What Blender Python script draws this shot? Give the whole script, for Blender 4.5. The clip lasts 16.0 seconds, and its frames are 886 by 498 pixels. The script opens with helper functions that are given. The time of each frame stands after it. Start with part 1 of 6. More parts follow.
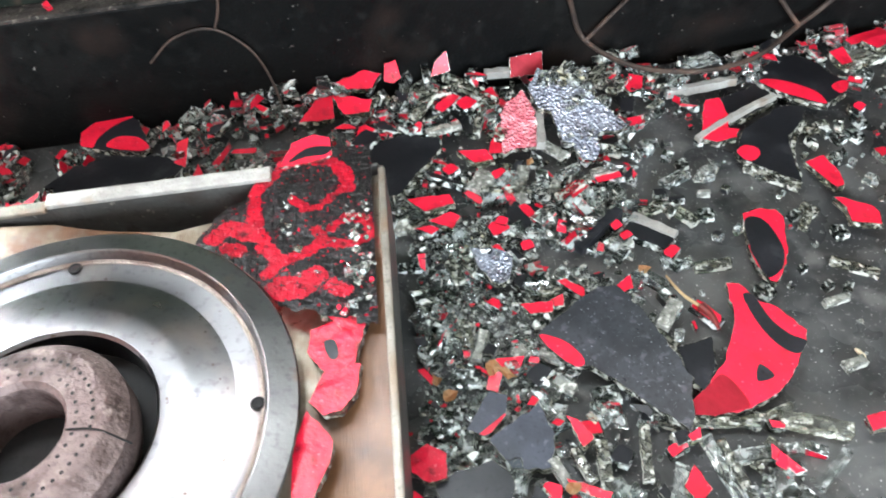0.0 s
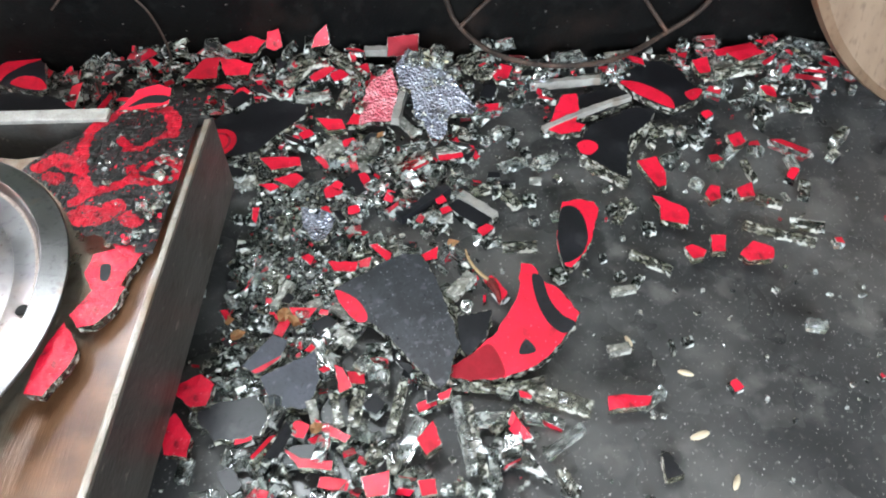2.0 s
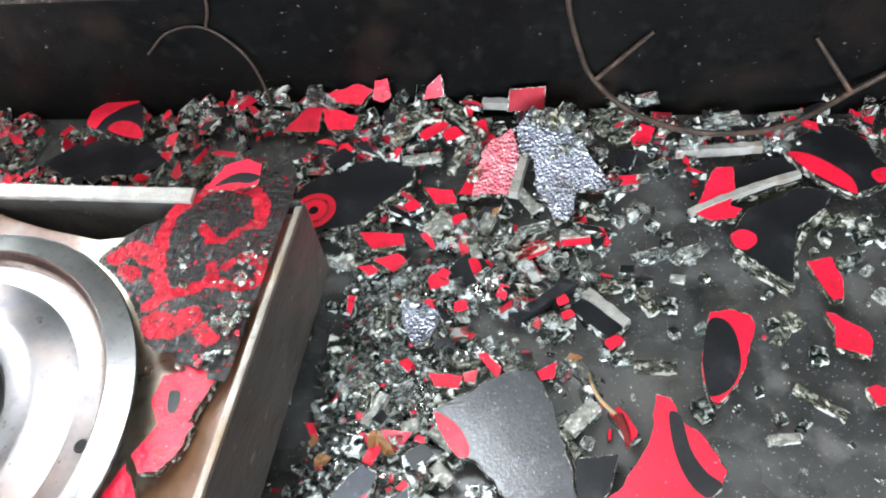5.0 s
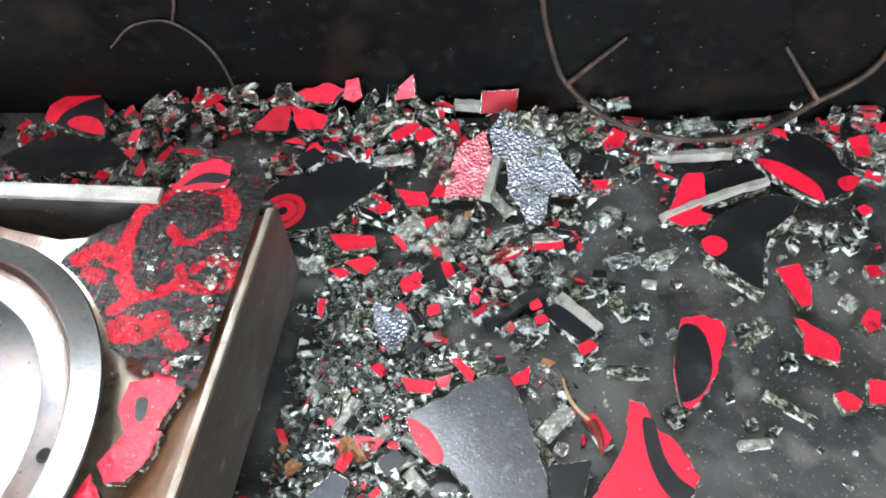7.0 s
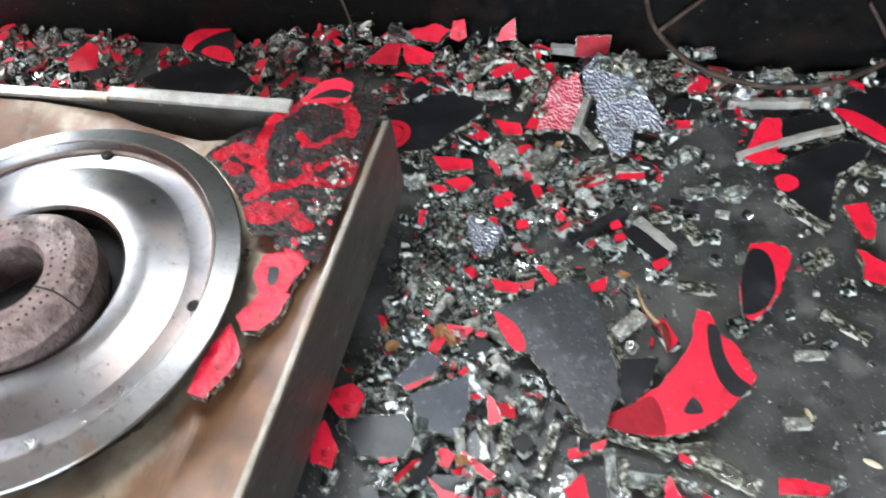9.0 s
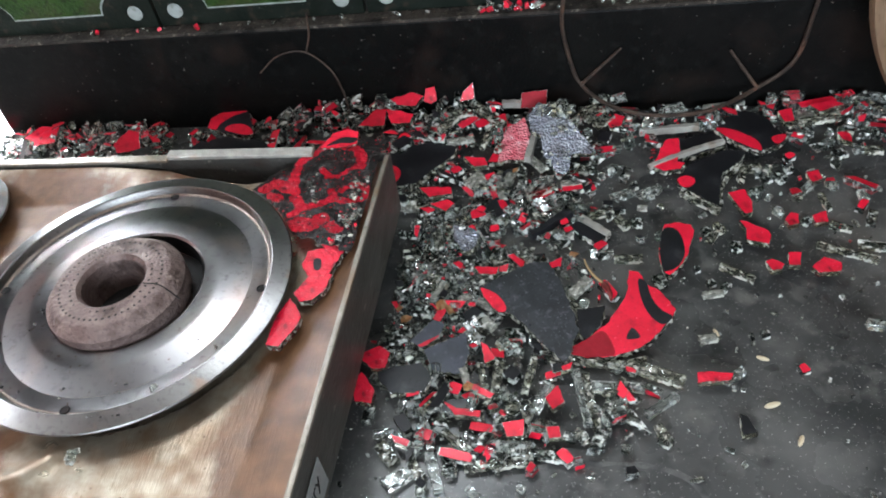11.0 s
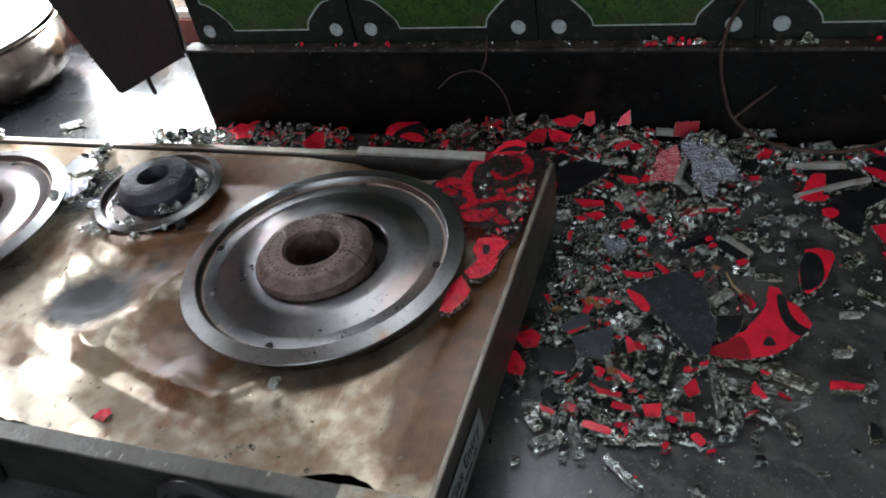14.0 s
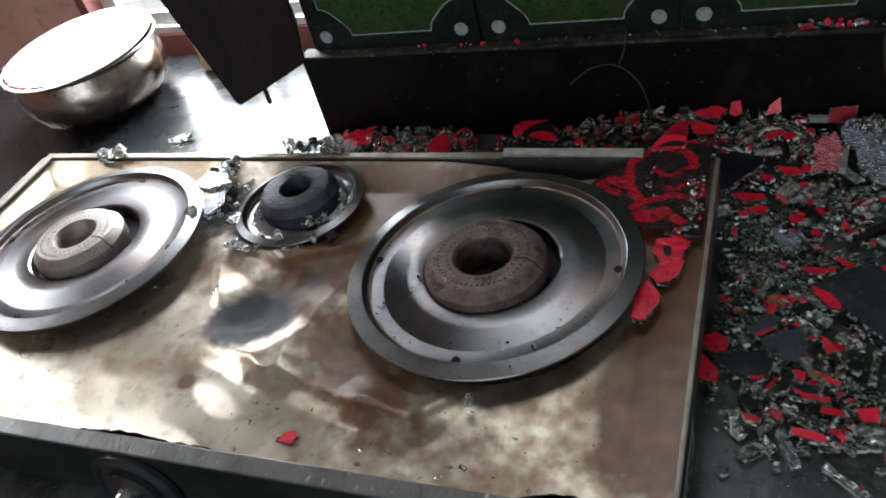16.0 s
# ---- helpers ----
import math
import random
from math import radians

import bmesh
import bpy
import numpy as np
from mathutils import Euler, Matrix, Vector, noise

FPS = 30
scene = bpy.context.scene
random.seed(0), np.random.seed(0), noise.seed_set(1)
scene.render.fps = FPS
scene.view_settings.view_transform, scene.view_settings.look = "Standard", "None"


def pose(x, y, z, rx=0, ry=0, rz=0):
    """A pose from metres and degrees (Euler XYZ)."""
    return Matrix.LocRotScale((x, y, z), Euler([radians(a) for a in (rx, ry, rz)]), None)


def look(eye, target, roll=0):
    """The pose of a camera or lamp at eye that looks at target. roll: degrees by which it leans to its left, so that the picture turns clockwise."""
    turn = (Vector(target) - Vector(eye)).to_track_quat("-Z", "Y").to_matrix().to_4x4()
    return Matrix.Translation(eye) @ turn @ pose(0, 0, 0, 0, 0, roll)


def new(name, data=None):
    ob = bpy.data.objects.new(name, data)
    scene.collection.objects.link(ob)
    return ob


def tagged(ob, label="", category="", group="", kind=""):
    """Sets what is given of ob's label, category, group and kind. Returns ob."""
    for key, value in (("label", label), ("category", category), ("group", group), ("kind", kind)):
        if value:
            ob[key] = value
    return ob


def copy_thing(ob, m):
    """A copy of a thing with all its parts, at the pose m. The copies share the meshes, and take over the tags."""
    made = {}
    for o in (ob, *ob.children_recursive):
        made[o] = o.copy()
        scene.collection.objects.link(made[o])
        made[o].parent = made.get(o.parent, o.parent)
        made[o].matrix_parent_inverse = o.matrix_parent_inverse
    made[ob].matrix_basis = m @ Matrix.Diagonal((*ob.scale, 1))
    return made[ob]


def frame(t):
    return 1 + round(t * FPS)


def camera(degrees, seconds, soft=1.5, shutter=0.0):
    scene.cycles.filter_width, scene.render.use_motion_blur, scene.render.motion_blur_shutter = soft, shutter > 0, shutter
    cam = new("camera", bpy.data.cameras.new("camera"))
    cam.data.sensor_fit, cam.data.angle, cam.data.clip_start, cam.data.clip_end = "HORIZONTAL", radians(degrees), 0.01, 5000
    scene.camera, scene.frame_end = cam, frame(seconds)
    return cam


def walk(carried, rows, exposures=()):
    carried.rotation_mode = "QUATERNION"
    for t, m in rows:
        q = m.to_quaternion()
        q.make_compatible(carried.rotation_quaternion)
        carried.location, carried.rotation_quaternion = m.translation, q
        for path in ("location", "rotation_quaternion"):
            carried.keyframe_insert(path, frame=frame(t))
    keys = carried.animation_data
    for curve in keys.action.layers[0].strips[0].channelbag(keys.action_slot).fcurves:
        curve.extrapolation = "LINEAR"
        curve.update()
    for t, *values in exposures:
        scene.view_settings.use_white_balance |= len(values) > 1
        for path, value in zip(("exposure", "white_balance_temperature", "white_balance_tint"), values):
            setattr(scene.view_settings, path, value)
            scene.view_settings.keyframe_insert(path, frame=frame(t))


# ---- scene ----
cam = camera(56.69, 16.0, soft=1.8, shutter=0.35)
PATH = [
    (0, (0.085, 0.0613, 0.2947), (0.056, 1.3605, -1.2256), -8.47),
    (0.5, (0.1024, 0.0522, 0.2834), (0.0801, 1.3606, -1.2291), -7.35),
    (1, (0.1329, 0.0318, 0.2844), (0.0788, 1.3424, -1.2255), -6.02),
    (1.5, (0.1649, 0.019, 0.2917), (0.0673, 1.3297, -1.2158), -5.43),
    (1.7, (0.1744, 0.0206, 0.2916), (0.0727, 1.3328, -1.2143), -5.44),
    (2, (0.1896, 0.0313, 0.2916), (0.0421, 1.3342, -1.2186), -6.07),
    (2.5, (0.2138, 0.0574, 0.2926), (-0.0737, 1.3457, -1.2099), -7.49),
    (3, (0.2307, 0.0789, 0.2882), (-0.1589, 1.3517, -1.2045), -8.54),
    (3.5, (0.2331, 0.0898, 0.2886), (-0.2495, 1.3267, -1.2071), -10.29),
    (4, (0.221, 0.101, 0.2855), (-0.264, 1.3175, -1.2261), -11.14),
    (4.5, (0.2012, 0.1053, 0.2882), (-0.2787, 1.3034, -1.2396), -13.28),
    (5, (0.1846, 0.1125, 0.288), (-0.2496, 1.3177, -1.2479), -13.84),
    (5.2, (0.1818, 0.1186, 0.2852), (-0.2172, 1.3305, -1.255), -13.14),
    (7.3, (0.1749, 0.1141, 0.2886), (-0.1574, 1.3271, -1.2664), -9.64),
    (7.5, (0.1704, 0.1077, 0.289), (-0.1792, 1.3186, -1.264), -9.26),
    (8, (0.1676, 0.0958, 0.2933), (-0.2612, 1.2869, -1.255), -10.29),
    (8.5, (0.1606, 0.0821, 0.2989), (-0.2926, 1.2674, -1.2469), -10.71),
    (9, (0.1769, 0.0655, 0.3007), (-0.3145, 1.2227, -1.2548), -12.08),
    (9.2, (0.1893, 0.0562, 0.3022), (-0.2965, 1.2046, -1.2615), -11.86),
    (11.3, (0.1874, -0.0675, 0.3568), (-0.2117, 1.3311, -1.016), -11.79),
    (11.5, (0.1817, -0.0737, 0.3582), (-0.2199, 1.3342, -1.0043), -11.77),
    (12, (0.1768, -0.0771, 0.3628), (-0.2611, 1.352, -0.966), -10.74),
    (12.5, (0.1841, -0.0774, 0.3664), (-0.3498, 1.3451, -0.9342), -10.49),
    (13, (0.1806, -0.0894, 0.3698), (-0.4078, 1.3206, -0.9208), -10.47),
    (13.5, (0.1784, -0.1024, 0.3715), (-0.4548, 1.2942, -0.9126), -11.38),
    (14, (0.1762, -0.1205, 0.3724), (-0.492, 1.2682, -0.9025), -12.40),
    (14.5, (0.1595, -0.1409, 0.3715), (-0.539, 1.237, -0.8987), -13.17),
    (15, (0.1342, -0.1423, 0.3756), (-0.5939, 1.2245, -0.8899), -14.14),
    (15.5, (0.116, -0.1408, 0.3809), (-0.6139, 1.2261, -0.8835), -15.43),
    (16, (0.092, -0.1283, 0.3805), (-0.6492, 1.2309, -0.8858), -16.52),
]
EXPOSURE = [(0.0, 1.80), (1.0, 1.55), (2.0, 1.44), (3.5, 1.78), (8.0, 1.66), (9.2, 1.28), (11.5, 0.66), (12.5, 0.24), (13.5, -0.38), (14.5, -0.62), (16.0, -0.92)]
walk(cam, [(t, look(eye, target, roll)) for t, eye, target, roll in PATH], EXPOSURE)

# ---- world and light ----
world = bpy.data.worlds.new("sky")
scene.world = world
world.use_nodes = True
wn = world.node_tree.nodes
sky = wn.new("ShaderNodeTexSky")
sky.sky_type, sky.sun_disc, sky.sun_elevation, sky.sun_rotation = "NISHITA", False, radians(50), radians(-50)
world.node_tree.links.new(sky.outputs[0], wn["Background"].inputs[0])
wn["Background"].inputs[1].default_value = 0.1


def area_lamp(name, at, target, sx, sy, power, color):
    lamp = bpy.data.lights.new(name, "AREA")
    lamp.shape, lamp.size, lamp.size_y, lamp.energy, lamp.color = "RECTANGLE", sx, sy, power, color
    ob = new(name, lamp)
    ob.matrix_world = look(at, target)
    return ob


# daylight in the window of the niche, and in the wide window behind the camera
area_lamp("niche_daylight", (-0.4855, 0.637, 0.315), (-0.47, 0.0, 0.10), 0.395, 0.52, 42.0, (0.86, 0.94, 1.0))
# unseen high opening at the far left, added to brighten sheet and left pan
area_lamp("high_left_fill", (-1.695, 0.66, 0.92), (-0.6, -0.1, 0.0), 0.50, 0.68, 42.0, (0.86, 0.94, 1.0))
area_lamp("ventilator_daylight", (-0.11, 0.56, 0.66), (0.02, 0.0, 0.20), 0.30, 0.38, 4.4, (0.86, 0.94, 1.0))
area_lamp("room_daylight", (0.25, -2.33, 0.95), (0.1, 0.2, 0.0), 1.7, 1.15, 48.0, (0.79, 0.905, 1.0))


# ---- materials ----
def mat(name, c1, c2, scale=30.0, rough=0.5, metal=0.0, bump=0.0, bump_scale=200.0, rough_var=0.15, coat=0.0, trans=0.0, contrast=(0.35, 0.65), spots=None, aniso=0.0, random_tint=0.0, crackle=0.0, stretch=None, spec=0.5, bump_stretch=None, cloudy=None):
    m = bpy.data.materials.new(name)
    m.use_nodes = True
    n, l = m.node_tree.nodes, m.node_tree.links
    b = n["Principled BSDF"]
    tc = n.new("ShaderNodeTexCoord")
    vec = tc.outputs["Object"]
    if stretch:
        mp = n.new("ShaderNodeMapping")
        mp.inputs["Scale"].default_value = stretch
        l.new(vec, mp.inputs["Vector"])
        vec = mp.outputs[0]

    def noise_tex(sc, detail=4.0, v=None):
        t = n.new("ShaderNodeTexNoise")
        t.inputs["Scale"].default_value, t.inputs["Detail"].default_value = sc, detail
        l.new(v or vec, t.inputs["Vector"])
        return t.outputs[0]

    def ramp(x, lo, hi):
        r = n.new("ShaderNodeMapRange")
        r.inputs[1].default_value, r.inputs[2].default_value = lo, hi
        l.new(x, r.inputs[0])
        return r.outputs[0]

    def mixed(fac, a, bb):
        mx = n.new("ShaderNodeMix")
        mx.data_type = "RGBA"
        l.new(fac, mx.inputs[0])
        for sock, v in ((mx.inputs[6], a), (mx.inputs[7], bb)):
            if isinstance(v, tuple):
                sock.default_value = (*v, 1)
            else:
                l.new(v, sock)
        return mx.outputs[2]

    col = mixed(ramp(noise_tex(scale), *contrast), c1, c2)
    fine = noise_tex(scale * 9, 2.0)
    dark = tuple(0.72 * v for v in c1)
    col = mixed(ramp(fine, 0.55, 0.8), col, dark)
    for sp in spots or ():
        # sp: colour, scale, threshold low, threshold high
        col = mixed(ramp(noise_tex(sp[1], 5.0), sp[2], sp[3]), col, sp[0])
    if random_tint:
        oi = n.new("ShaderNodeObjectInfo")
        hsv = n.new("ShaderNodeHueSaturation")
        mr = n.new("ShaderNodeMapRange")
        mr.inputs[3].default_value, mr.inputs[4].default_value = 1 - random_tint, 1 + random_tint
        l.new(oi.outputs["Random"], mr.inputs[0])
        l.new(mr.outputs[0], hsv.inputs["Value"])
        l.new(col, hsv.inputs["Color"])
        col = hsv.outputs[0]
    l.new(col, b.inputs["Base Color"])
    rr = n.new("ShaderNodeMapRange")
    rr.inputs[3].default_value, rr.inputs[4].default_value = max(0.02, rough - rough_var), min(1, rough + rough_var)
    l.new(noise_tex(scale * 2.3), rr.inputs[0])
    l.new(rr.outputs[0], b.inputs["Roughness"])
    b.inputs["Metallic"].default_value = metal
    b.inputs["Specular IOR Level"].default_value = spec
    b.inputs["Coat Weight"].default_value, b.inputs["Coat Roughness"].default_value = coat, 0.16
    b.inputs["Transmission Weight"].default_value = trans
    if cloudy:
        # cloudy: scale, transmission where clear, transmission where crazed
        tr = n.new("ShaderNodeMapRange")
        tr.inputs[1].default_value, tr.inputs[2].default_value, tr.inputs[3].default_value, tr.inputs[4].default_value = 0.51, 0.60, cloudy[1], cloudy[2]
        l.new(noise_tex(cloudy[0], 3.0), tr.inputs[0])
        l.new(tr.outputs[0], b.inputs["Transmission Weight"])
    height = None
    if crackle:
        vo = n.new("ShaderNodeTexVoronoi")
        vo.inputs["Scale"].default_value = crackle
        l.new(vec, vo.inputs["Vector"])
        height = vo.outputs["Distance"]
    elif bump:
        bv = None
        if bump_stretch:
            bmap = n.new("ShaderNodeMapping")
            bmap.inputs["Scale"].default_value = bump_stretch
            bmap.inputs["Rotation"].default_value = (0, 0, radians(12))
            l.new(tc.outputs["Object"], bmap.inputs["Vector"])
            bv = bmap.outputs[0]
        height = noise_tex(bump_scale, 3.0, bv)
    if height is not None:
        bp = n.new("ShaderNodeBump")
        bp.inputs["Strength"].default_value, bp.inputs["Distance"].default_value = bump, 0.002
        l.new(height, bp.inputs["Height"])
        l.new(bp.outputs[0], b.inputs["Normal"])
        if coat:
            l.new(bp.outputs[0], b.inputs["Coat Normal"])
    if aniso:
        tg = n.new("ShaderNodeTangent")
        tg.direction_type, tg.axis = "RADIAL", "Z"
        b.inputs["Anisotropic"].default_value = aniso
        l.new(tg.outputs[0], b.inputs["Tangent"])
    return m


RED, REDDARK = (0.82, 0.014, 0.050), (0.68, 0.010, 0.036)
M = dict(
    # dust smudges, greyed further to put haze into the counter's colour
    granite=mat("black_granite", (0.033, 0.0335, 0.035), (0.078, 0.078, 0.078), 9, 0.28, spec=0.36, bump=0.04, bump_scale=700, rough_var=0.10,
                spots=[((0.17, 0.165, 0.16), 420, 0.63, 0.70), ((0.15, 0.147, 0.143), 17, 0.50, 0.74), ((0.13, 0.127, 0.123), 60, 0.54, 0.70), ((0.025, 0.025, 0.026), 30, 0.56, 0.70), ((0.46, 0.45, 0.44), 800, 0.665, 0.69)]),
    band=mat("black_stone", (0.0028, 0.0029, 0.0030), (0.0065, 0.0062, 0.0058), 14, 0.42, spec=0.10, bump=0.15, bump_scale=500,
             spots=[((0.13, 0.12, 0.11), 300, 0.70, 0.73), ((0.018, 0.012, 0.010), 25, 0.55, 0.75), ((0.009, 0.009, 0.0085), 120, 0.56, 0.70)]),
    ledge=mat("grimy_ledge", (0.022, 0.018, 0.016), (0.05, 0.042, 0.035), 90, 0.75, spec=0.2, bump=0.9, bump_scale=300, spots=[((0.14, 0.12, 0.10), 260, 0.60, 0.70), ((0.008, 0.007, 0.006), 70, 0.55, 0.65)]),
    green=mat("green_glaze", (0.014, 0.040, 0.006), (0.030, 0.072, 0.011), 60, 0.42, spec=0.3, bump=0.35, bump_scale=420, spots=[((0.008, 0.020, 0.004), 300, 0.52, 0.66), ((0.03, 0.03, 0.012), 30, 0.56, 0.75)]),
    darkgreen=mat("dark_green_glaze", (0.004, 0.007, 0.005), (0.008, 0.012, 0.009), 40, 0.45, spec=0.22, bump=0.25, bump_scale=300, spots=[((0.03, 0.022, 0.016), 120, 0.56, 0.72), ((0.10, 0.09, 0.075), 500, 0.68, 0.72)]),
    white_print=mat("white_print", (0.34, 0.37, 0.37), (0.25, 0.28, 0.26), 90, 0.5, spec=0.25, spots=[((0.10, 0.11, 0.09), 160, 0.55, 0.72)]),
    grout=mat("grout", (0.012, 0.011, 0.010), (0.024, 0.02, 0.017), 90, 0.85, bump=0.4, bump_scale=600),
    sheet=mat("stained_metal_sheet", (0.41, 0.345, 0.26), (0.57, 0.515, 0.425), 14, 0.30, metal=0.80, bump=0.16, bump_scale=900, bump_stretch=(1.8, 0.10, 1), rough_var=0.10,
              spots=[((0.24, 0.165, 0.105), 12, 0.50, 0.74), ((0.13, 0.08, 0.05), 26, 0.62, 0.80), ((0.28, 0.18, 0.11), 60, 0.58, 0.76), ((0.06, 0.035, 0.02), 210, 0.67, 0.74)]),
    body=mat("grey_painted_steel", (0.085, 0.081, 0.075), (0.135, 0.128, 0.12), 22, 0.42, metal=0.30, bump=0.2, bump_scale=500,
             spots=[((0.06, 0.042, 0.034), 40, 0.56, 0.75), ((0.26, 0.24, 0.21), 300, 0.65, 0.73), ((0.07, 0.06, 0.05), 120, 0.60, 0.70)], stretch=(1, 0.45, 1)),
    rim=mat("worn_aluminium_edge", (0.20, 0.175, 0.145), (0.31, 0.28, 0.24), 50, 0.45, metal=0.5, bump=0.25, bump_scale=400,
            spots=[((0.22, 0.14, 0.08), 45, 0.56, 0.72)]),
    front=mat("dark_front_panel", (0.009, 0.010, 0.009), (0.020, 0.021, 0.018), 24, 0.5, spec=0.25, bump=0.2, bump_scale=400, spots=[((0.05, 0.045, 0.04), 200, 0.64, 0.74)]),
    steel=mat("brushed_steel", (0.125, 0.120, 0.124), (0.170, 0.164, 0.167), 30, 0.29, metal=1.0, bump=0.02, bump_scale=700, rough_var=0.04, aniso=0.55,
              spots=[((0.27, 0.205, 0.185), 22, 0.50, 0.76), ((0.15, 0.12, 0.105), 90, 0.66, 0.86), ((0.08, 0.06, 0.05), 330, 0.67, 0.71)]),
    rim_steel=mat("matt_steel_rim", (0.145, 0.14, 0.14), (0.20, 0.195, 0.193), 40, 0.33, metal=1.0, bump=0.05, bump_scale=600, rough_var=0.07, spots=[((0.20, 0.15, 0.12), 60, 0.60, 0.72)]),
    rust_line=mat("rusty_groove", (0.15, 0.105, 0.085), (0.27, 0.22, 0.19), 70, 0.6, metal=0.4, bump=0.4, bump_scale=600),
    iron=mat("burner_iron", (0.125, 0.082, 0.076), (0.20, 0.145, 0.135), 45, 0.55, metal=0.45, bump=0.6, bump_scale=420,
             spots=[((0.065, 0.04, 0.036), 60, 0.54, 0.68), ((0.30, 0.23, 0.21), 150, 0.62, 0.74)]),
    brass_pale=mat("pale_burner_metal", (0.20, 0.17, 0.15), (0.32, 0.28, 0.25), 60, 0.5, metal=0.6, bump=0.3, bump_scale=420),
    soot=mat("sooty_iron", (0.022, 0.023, 0.032), (0.05, 0.05, 0.065), 60, 0.5, metal=0.3, bump=0.5, bump_scale=350),
    # near-black colour paints the shade inside holes, wells and gaps
    hole=mat("hole_shade", (0.006, 0.005, 0.005), (0.012, 0.01, 0.01), 60, 0.9),
    black_glass=mat("black_print_glass", (0.010, 0.010, 0.012), (0.020, 0.020, 0.024), 40, 0.34, coat=0.03, spec=0.25, bump=0.05, bump_scale=150, rough_var=0.1,
                    spots=[((0.06, 0.06, 0.065), 60, 0.58, 0.85)], random_tint=0.3),
    red_glass=mat("red_print_glass", RED, REDDARK, 60, 0.40, coat=0.10, bump=0.10, bump_scale=250, random_tint=0.18, spec=0.3,
                  spots=[((0.42, 0.010, 0.028), 110, 0.56, 0.74), ((0.90, 0.16, 0.20), 420, 0.66, 0.72)]),
    sheen=mat("silvery_black_glass", (0.020, 0.021, 0.026), (0.046, 0.048, 0.058), 60, 0.30, coat=0.75, bump=0.06, bump_scale=900, rough_var=0.08, metal=0.12,
              spots=[((0.10, 0.10, 0.115), 200, 0.56, 0.72), ((0.30, 0.31, 0.34), 700, 0.655, 0.70)]),
    # black glass made paler and bluish: window glare put into the colour
    glare_glass=mat("black_glass_with_glare", (0.035, 0.039, 0.052), (0.060, 0.065, 0.085), 60, 0.42, spec=0.3, bump=0.10, bump_scale=600, spots=[((0.12, 0.125, 0.15), 260, 0.60, 0.74)]),
    red_dull=mat("dull_red_ring", (0.42, 0.010, 0.025), (0.36, 0.008, 0.02), 60, 0.30, coat=0.4),
    dull_glass=mat("dark_red_print_glass", (0.36, 0.010, 0.024), (0.20, 0.007, 0.014), 60, 0.55, spec=0.2, bump=0.2, bump_scale=300),
    red_crazed=mat("crazed_red_glass", RED, (0.58, 0.012, 0.035), 120, 0.34, coat=0.05, bump=0.30, bump_scale=420, spec=0.3,
                   spots=[((0.16, 0.006, 0.012), 170, 0.58, 0.68), ((0.85, 0.20, 0.24), 600, 0.64, 0.70)]),
    crazed=mat("crazed_bluish_glass", (0.30, 0.32, 0.40), (0.47, 0.49, 0.57), 90, 0.20, coat=1.0, bump=0.85, crackle=620,
               spots=[((0.48, 0.50, 0.58), 260, 0.58, 0.72), ((0.13, 0.12, 0.14), 60, 0.54, 0.70)], metal=0.55),
    crazed_red=mat("frosted_red_glass", (0.66, 0.10, 0.14), (0.76, 0.24, 0.28), 120, 0.24, coat=1.0, bump=0.75, crackle=620, spots=[((0.84, 0.50, 0.53), 200, 0.56, 0.70)]),
    clear=mat("clear_glass", (0.95, 0.98, 0.96), (0.88, 0.93, 0.90), 160, 0.035, trans=0.96, rough_var=0.025, cloudy=(220, 0.98, 0.72), crackle=220, bump=0.12),
    # the near-white spots are sparkle painted into the broken edge
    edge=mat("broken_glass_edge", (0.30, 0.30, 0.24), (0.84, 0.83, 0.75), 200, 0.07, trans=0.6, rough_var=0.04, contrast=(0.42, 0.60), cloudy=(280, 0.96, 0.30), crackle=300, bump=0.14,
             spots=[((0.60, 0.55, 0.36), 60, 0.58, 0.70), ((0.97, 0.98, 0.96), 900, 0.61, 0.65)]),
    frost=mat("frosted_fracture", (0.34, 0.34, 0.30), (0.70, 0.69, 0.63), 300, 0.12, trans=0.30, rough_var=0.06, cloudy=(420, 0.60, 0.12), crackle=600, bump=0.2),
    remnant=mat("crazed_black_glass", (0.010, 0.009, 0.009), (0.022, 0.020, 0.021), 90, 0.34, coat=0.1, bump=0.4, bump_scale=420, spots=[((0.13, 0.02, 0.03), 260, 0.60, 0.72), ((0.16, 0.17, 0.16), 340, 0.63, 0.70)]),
    # dark and pale patches with white spots put glints into the colour
    glitter=mat("painted_glint_glass", (0.07, 0.08, 0.075), (0.78, 0.81, 0.77), 210, 0.09, rough_var=0.06, trans=0.4, contrast=(0.46, 0.56), cloudy=(260, 0.92, 0.12), crackle=330, bump=0.14,
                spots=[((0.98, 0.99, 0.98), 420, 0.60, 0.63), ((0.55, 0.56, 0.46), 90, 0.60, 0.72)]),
    pale_edge=mat("ground_glass_edge", (0.27, 0.255, 0.235), (0.40, 0.385, 0.355), 120, 0.35, bump=0.3, bump_scale=500, spots=[((0.28, 0.24, 0.2), 90, 0.58, 0.7)]),
    wire=mat("rusty_wire", (0.036, 0.027, 0.023), (0.085, 0.055, 0.042), 90, 0.6, metal=0.5, bump=0.4, bump_scale=700, spots=[((0.22, 0.11, 0.07), 60, 0.6, 0.75)]),
    wood=mat("pale_wood", (0.17, 0.105, 0.062), (0.23, 0.155, 0.10), 20, 0.6, bump=0.2, bump_scale=250, spots=[((0.20, 0.12, 0.075), 16, 0.60, 0.75)], stretch=(3, 1, 0.6)),
    darkwood=mat("dark_brown_wood", (0.009, 0.006, 0.006), (0.022, 0.012, 0.011), 16, 0.45, spec=0.2, bump=0.3, bump_scale=250, stretch=(2, 2, 0.4)),
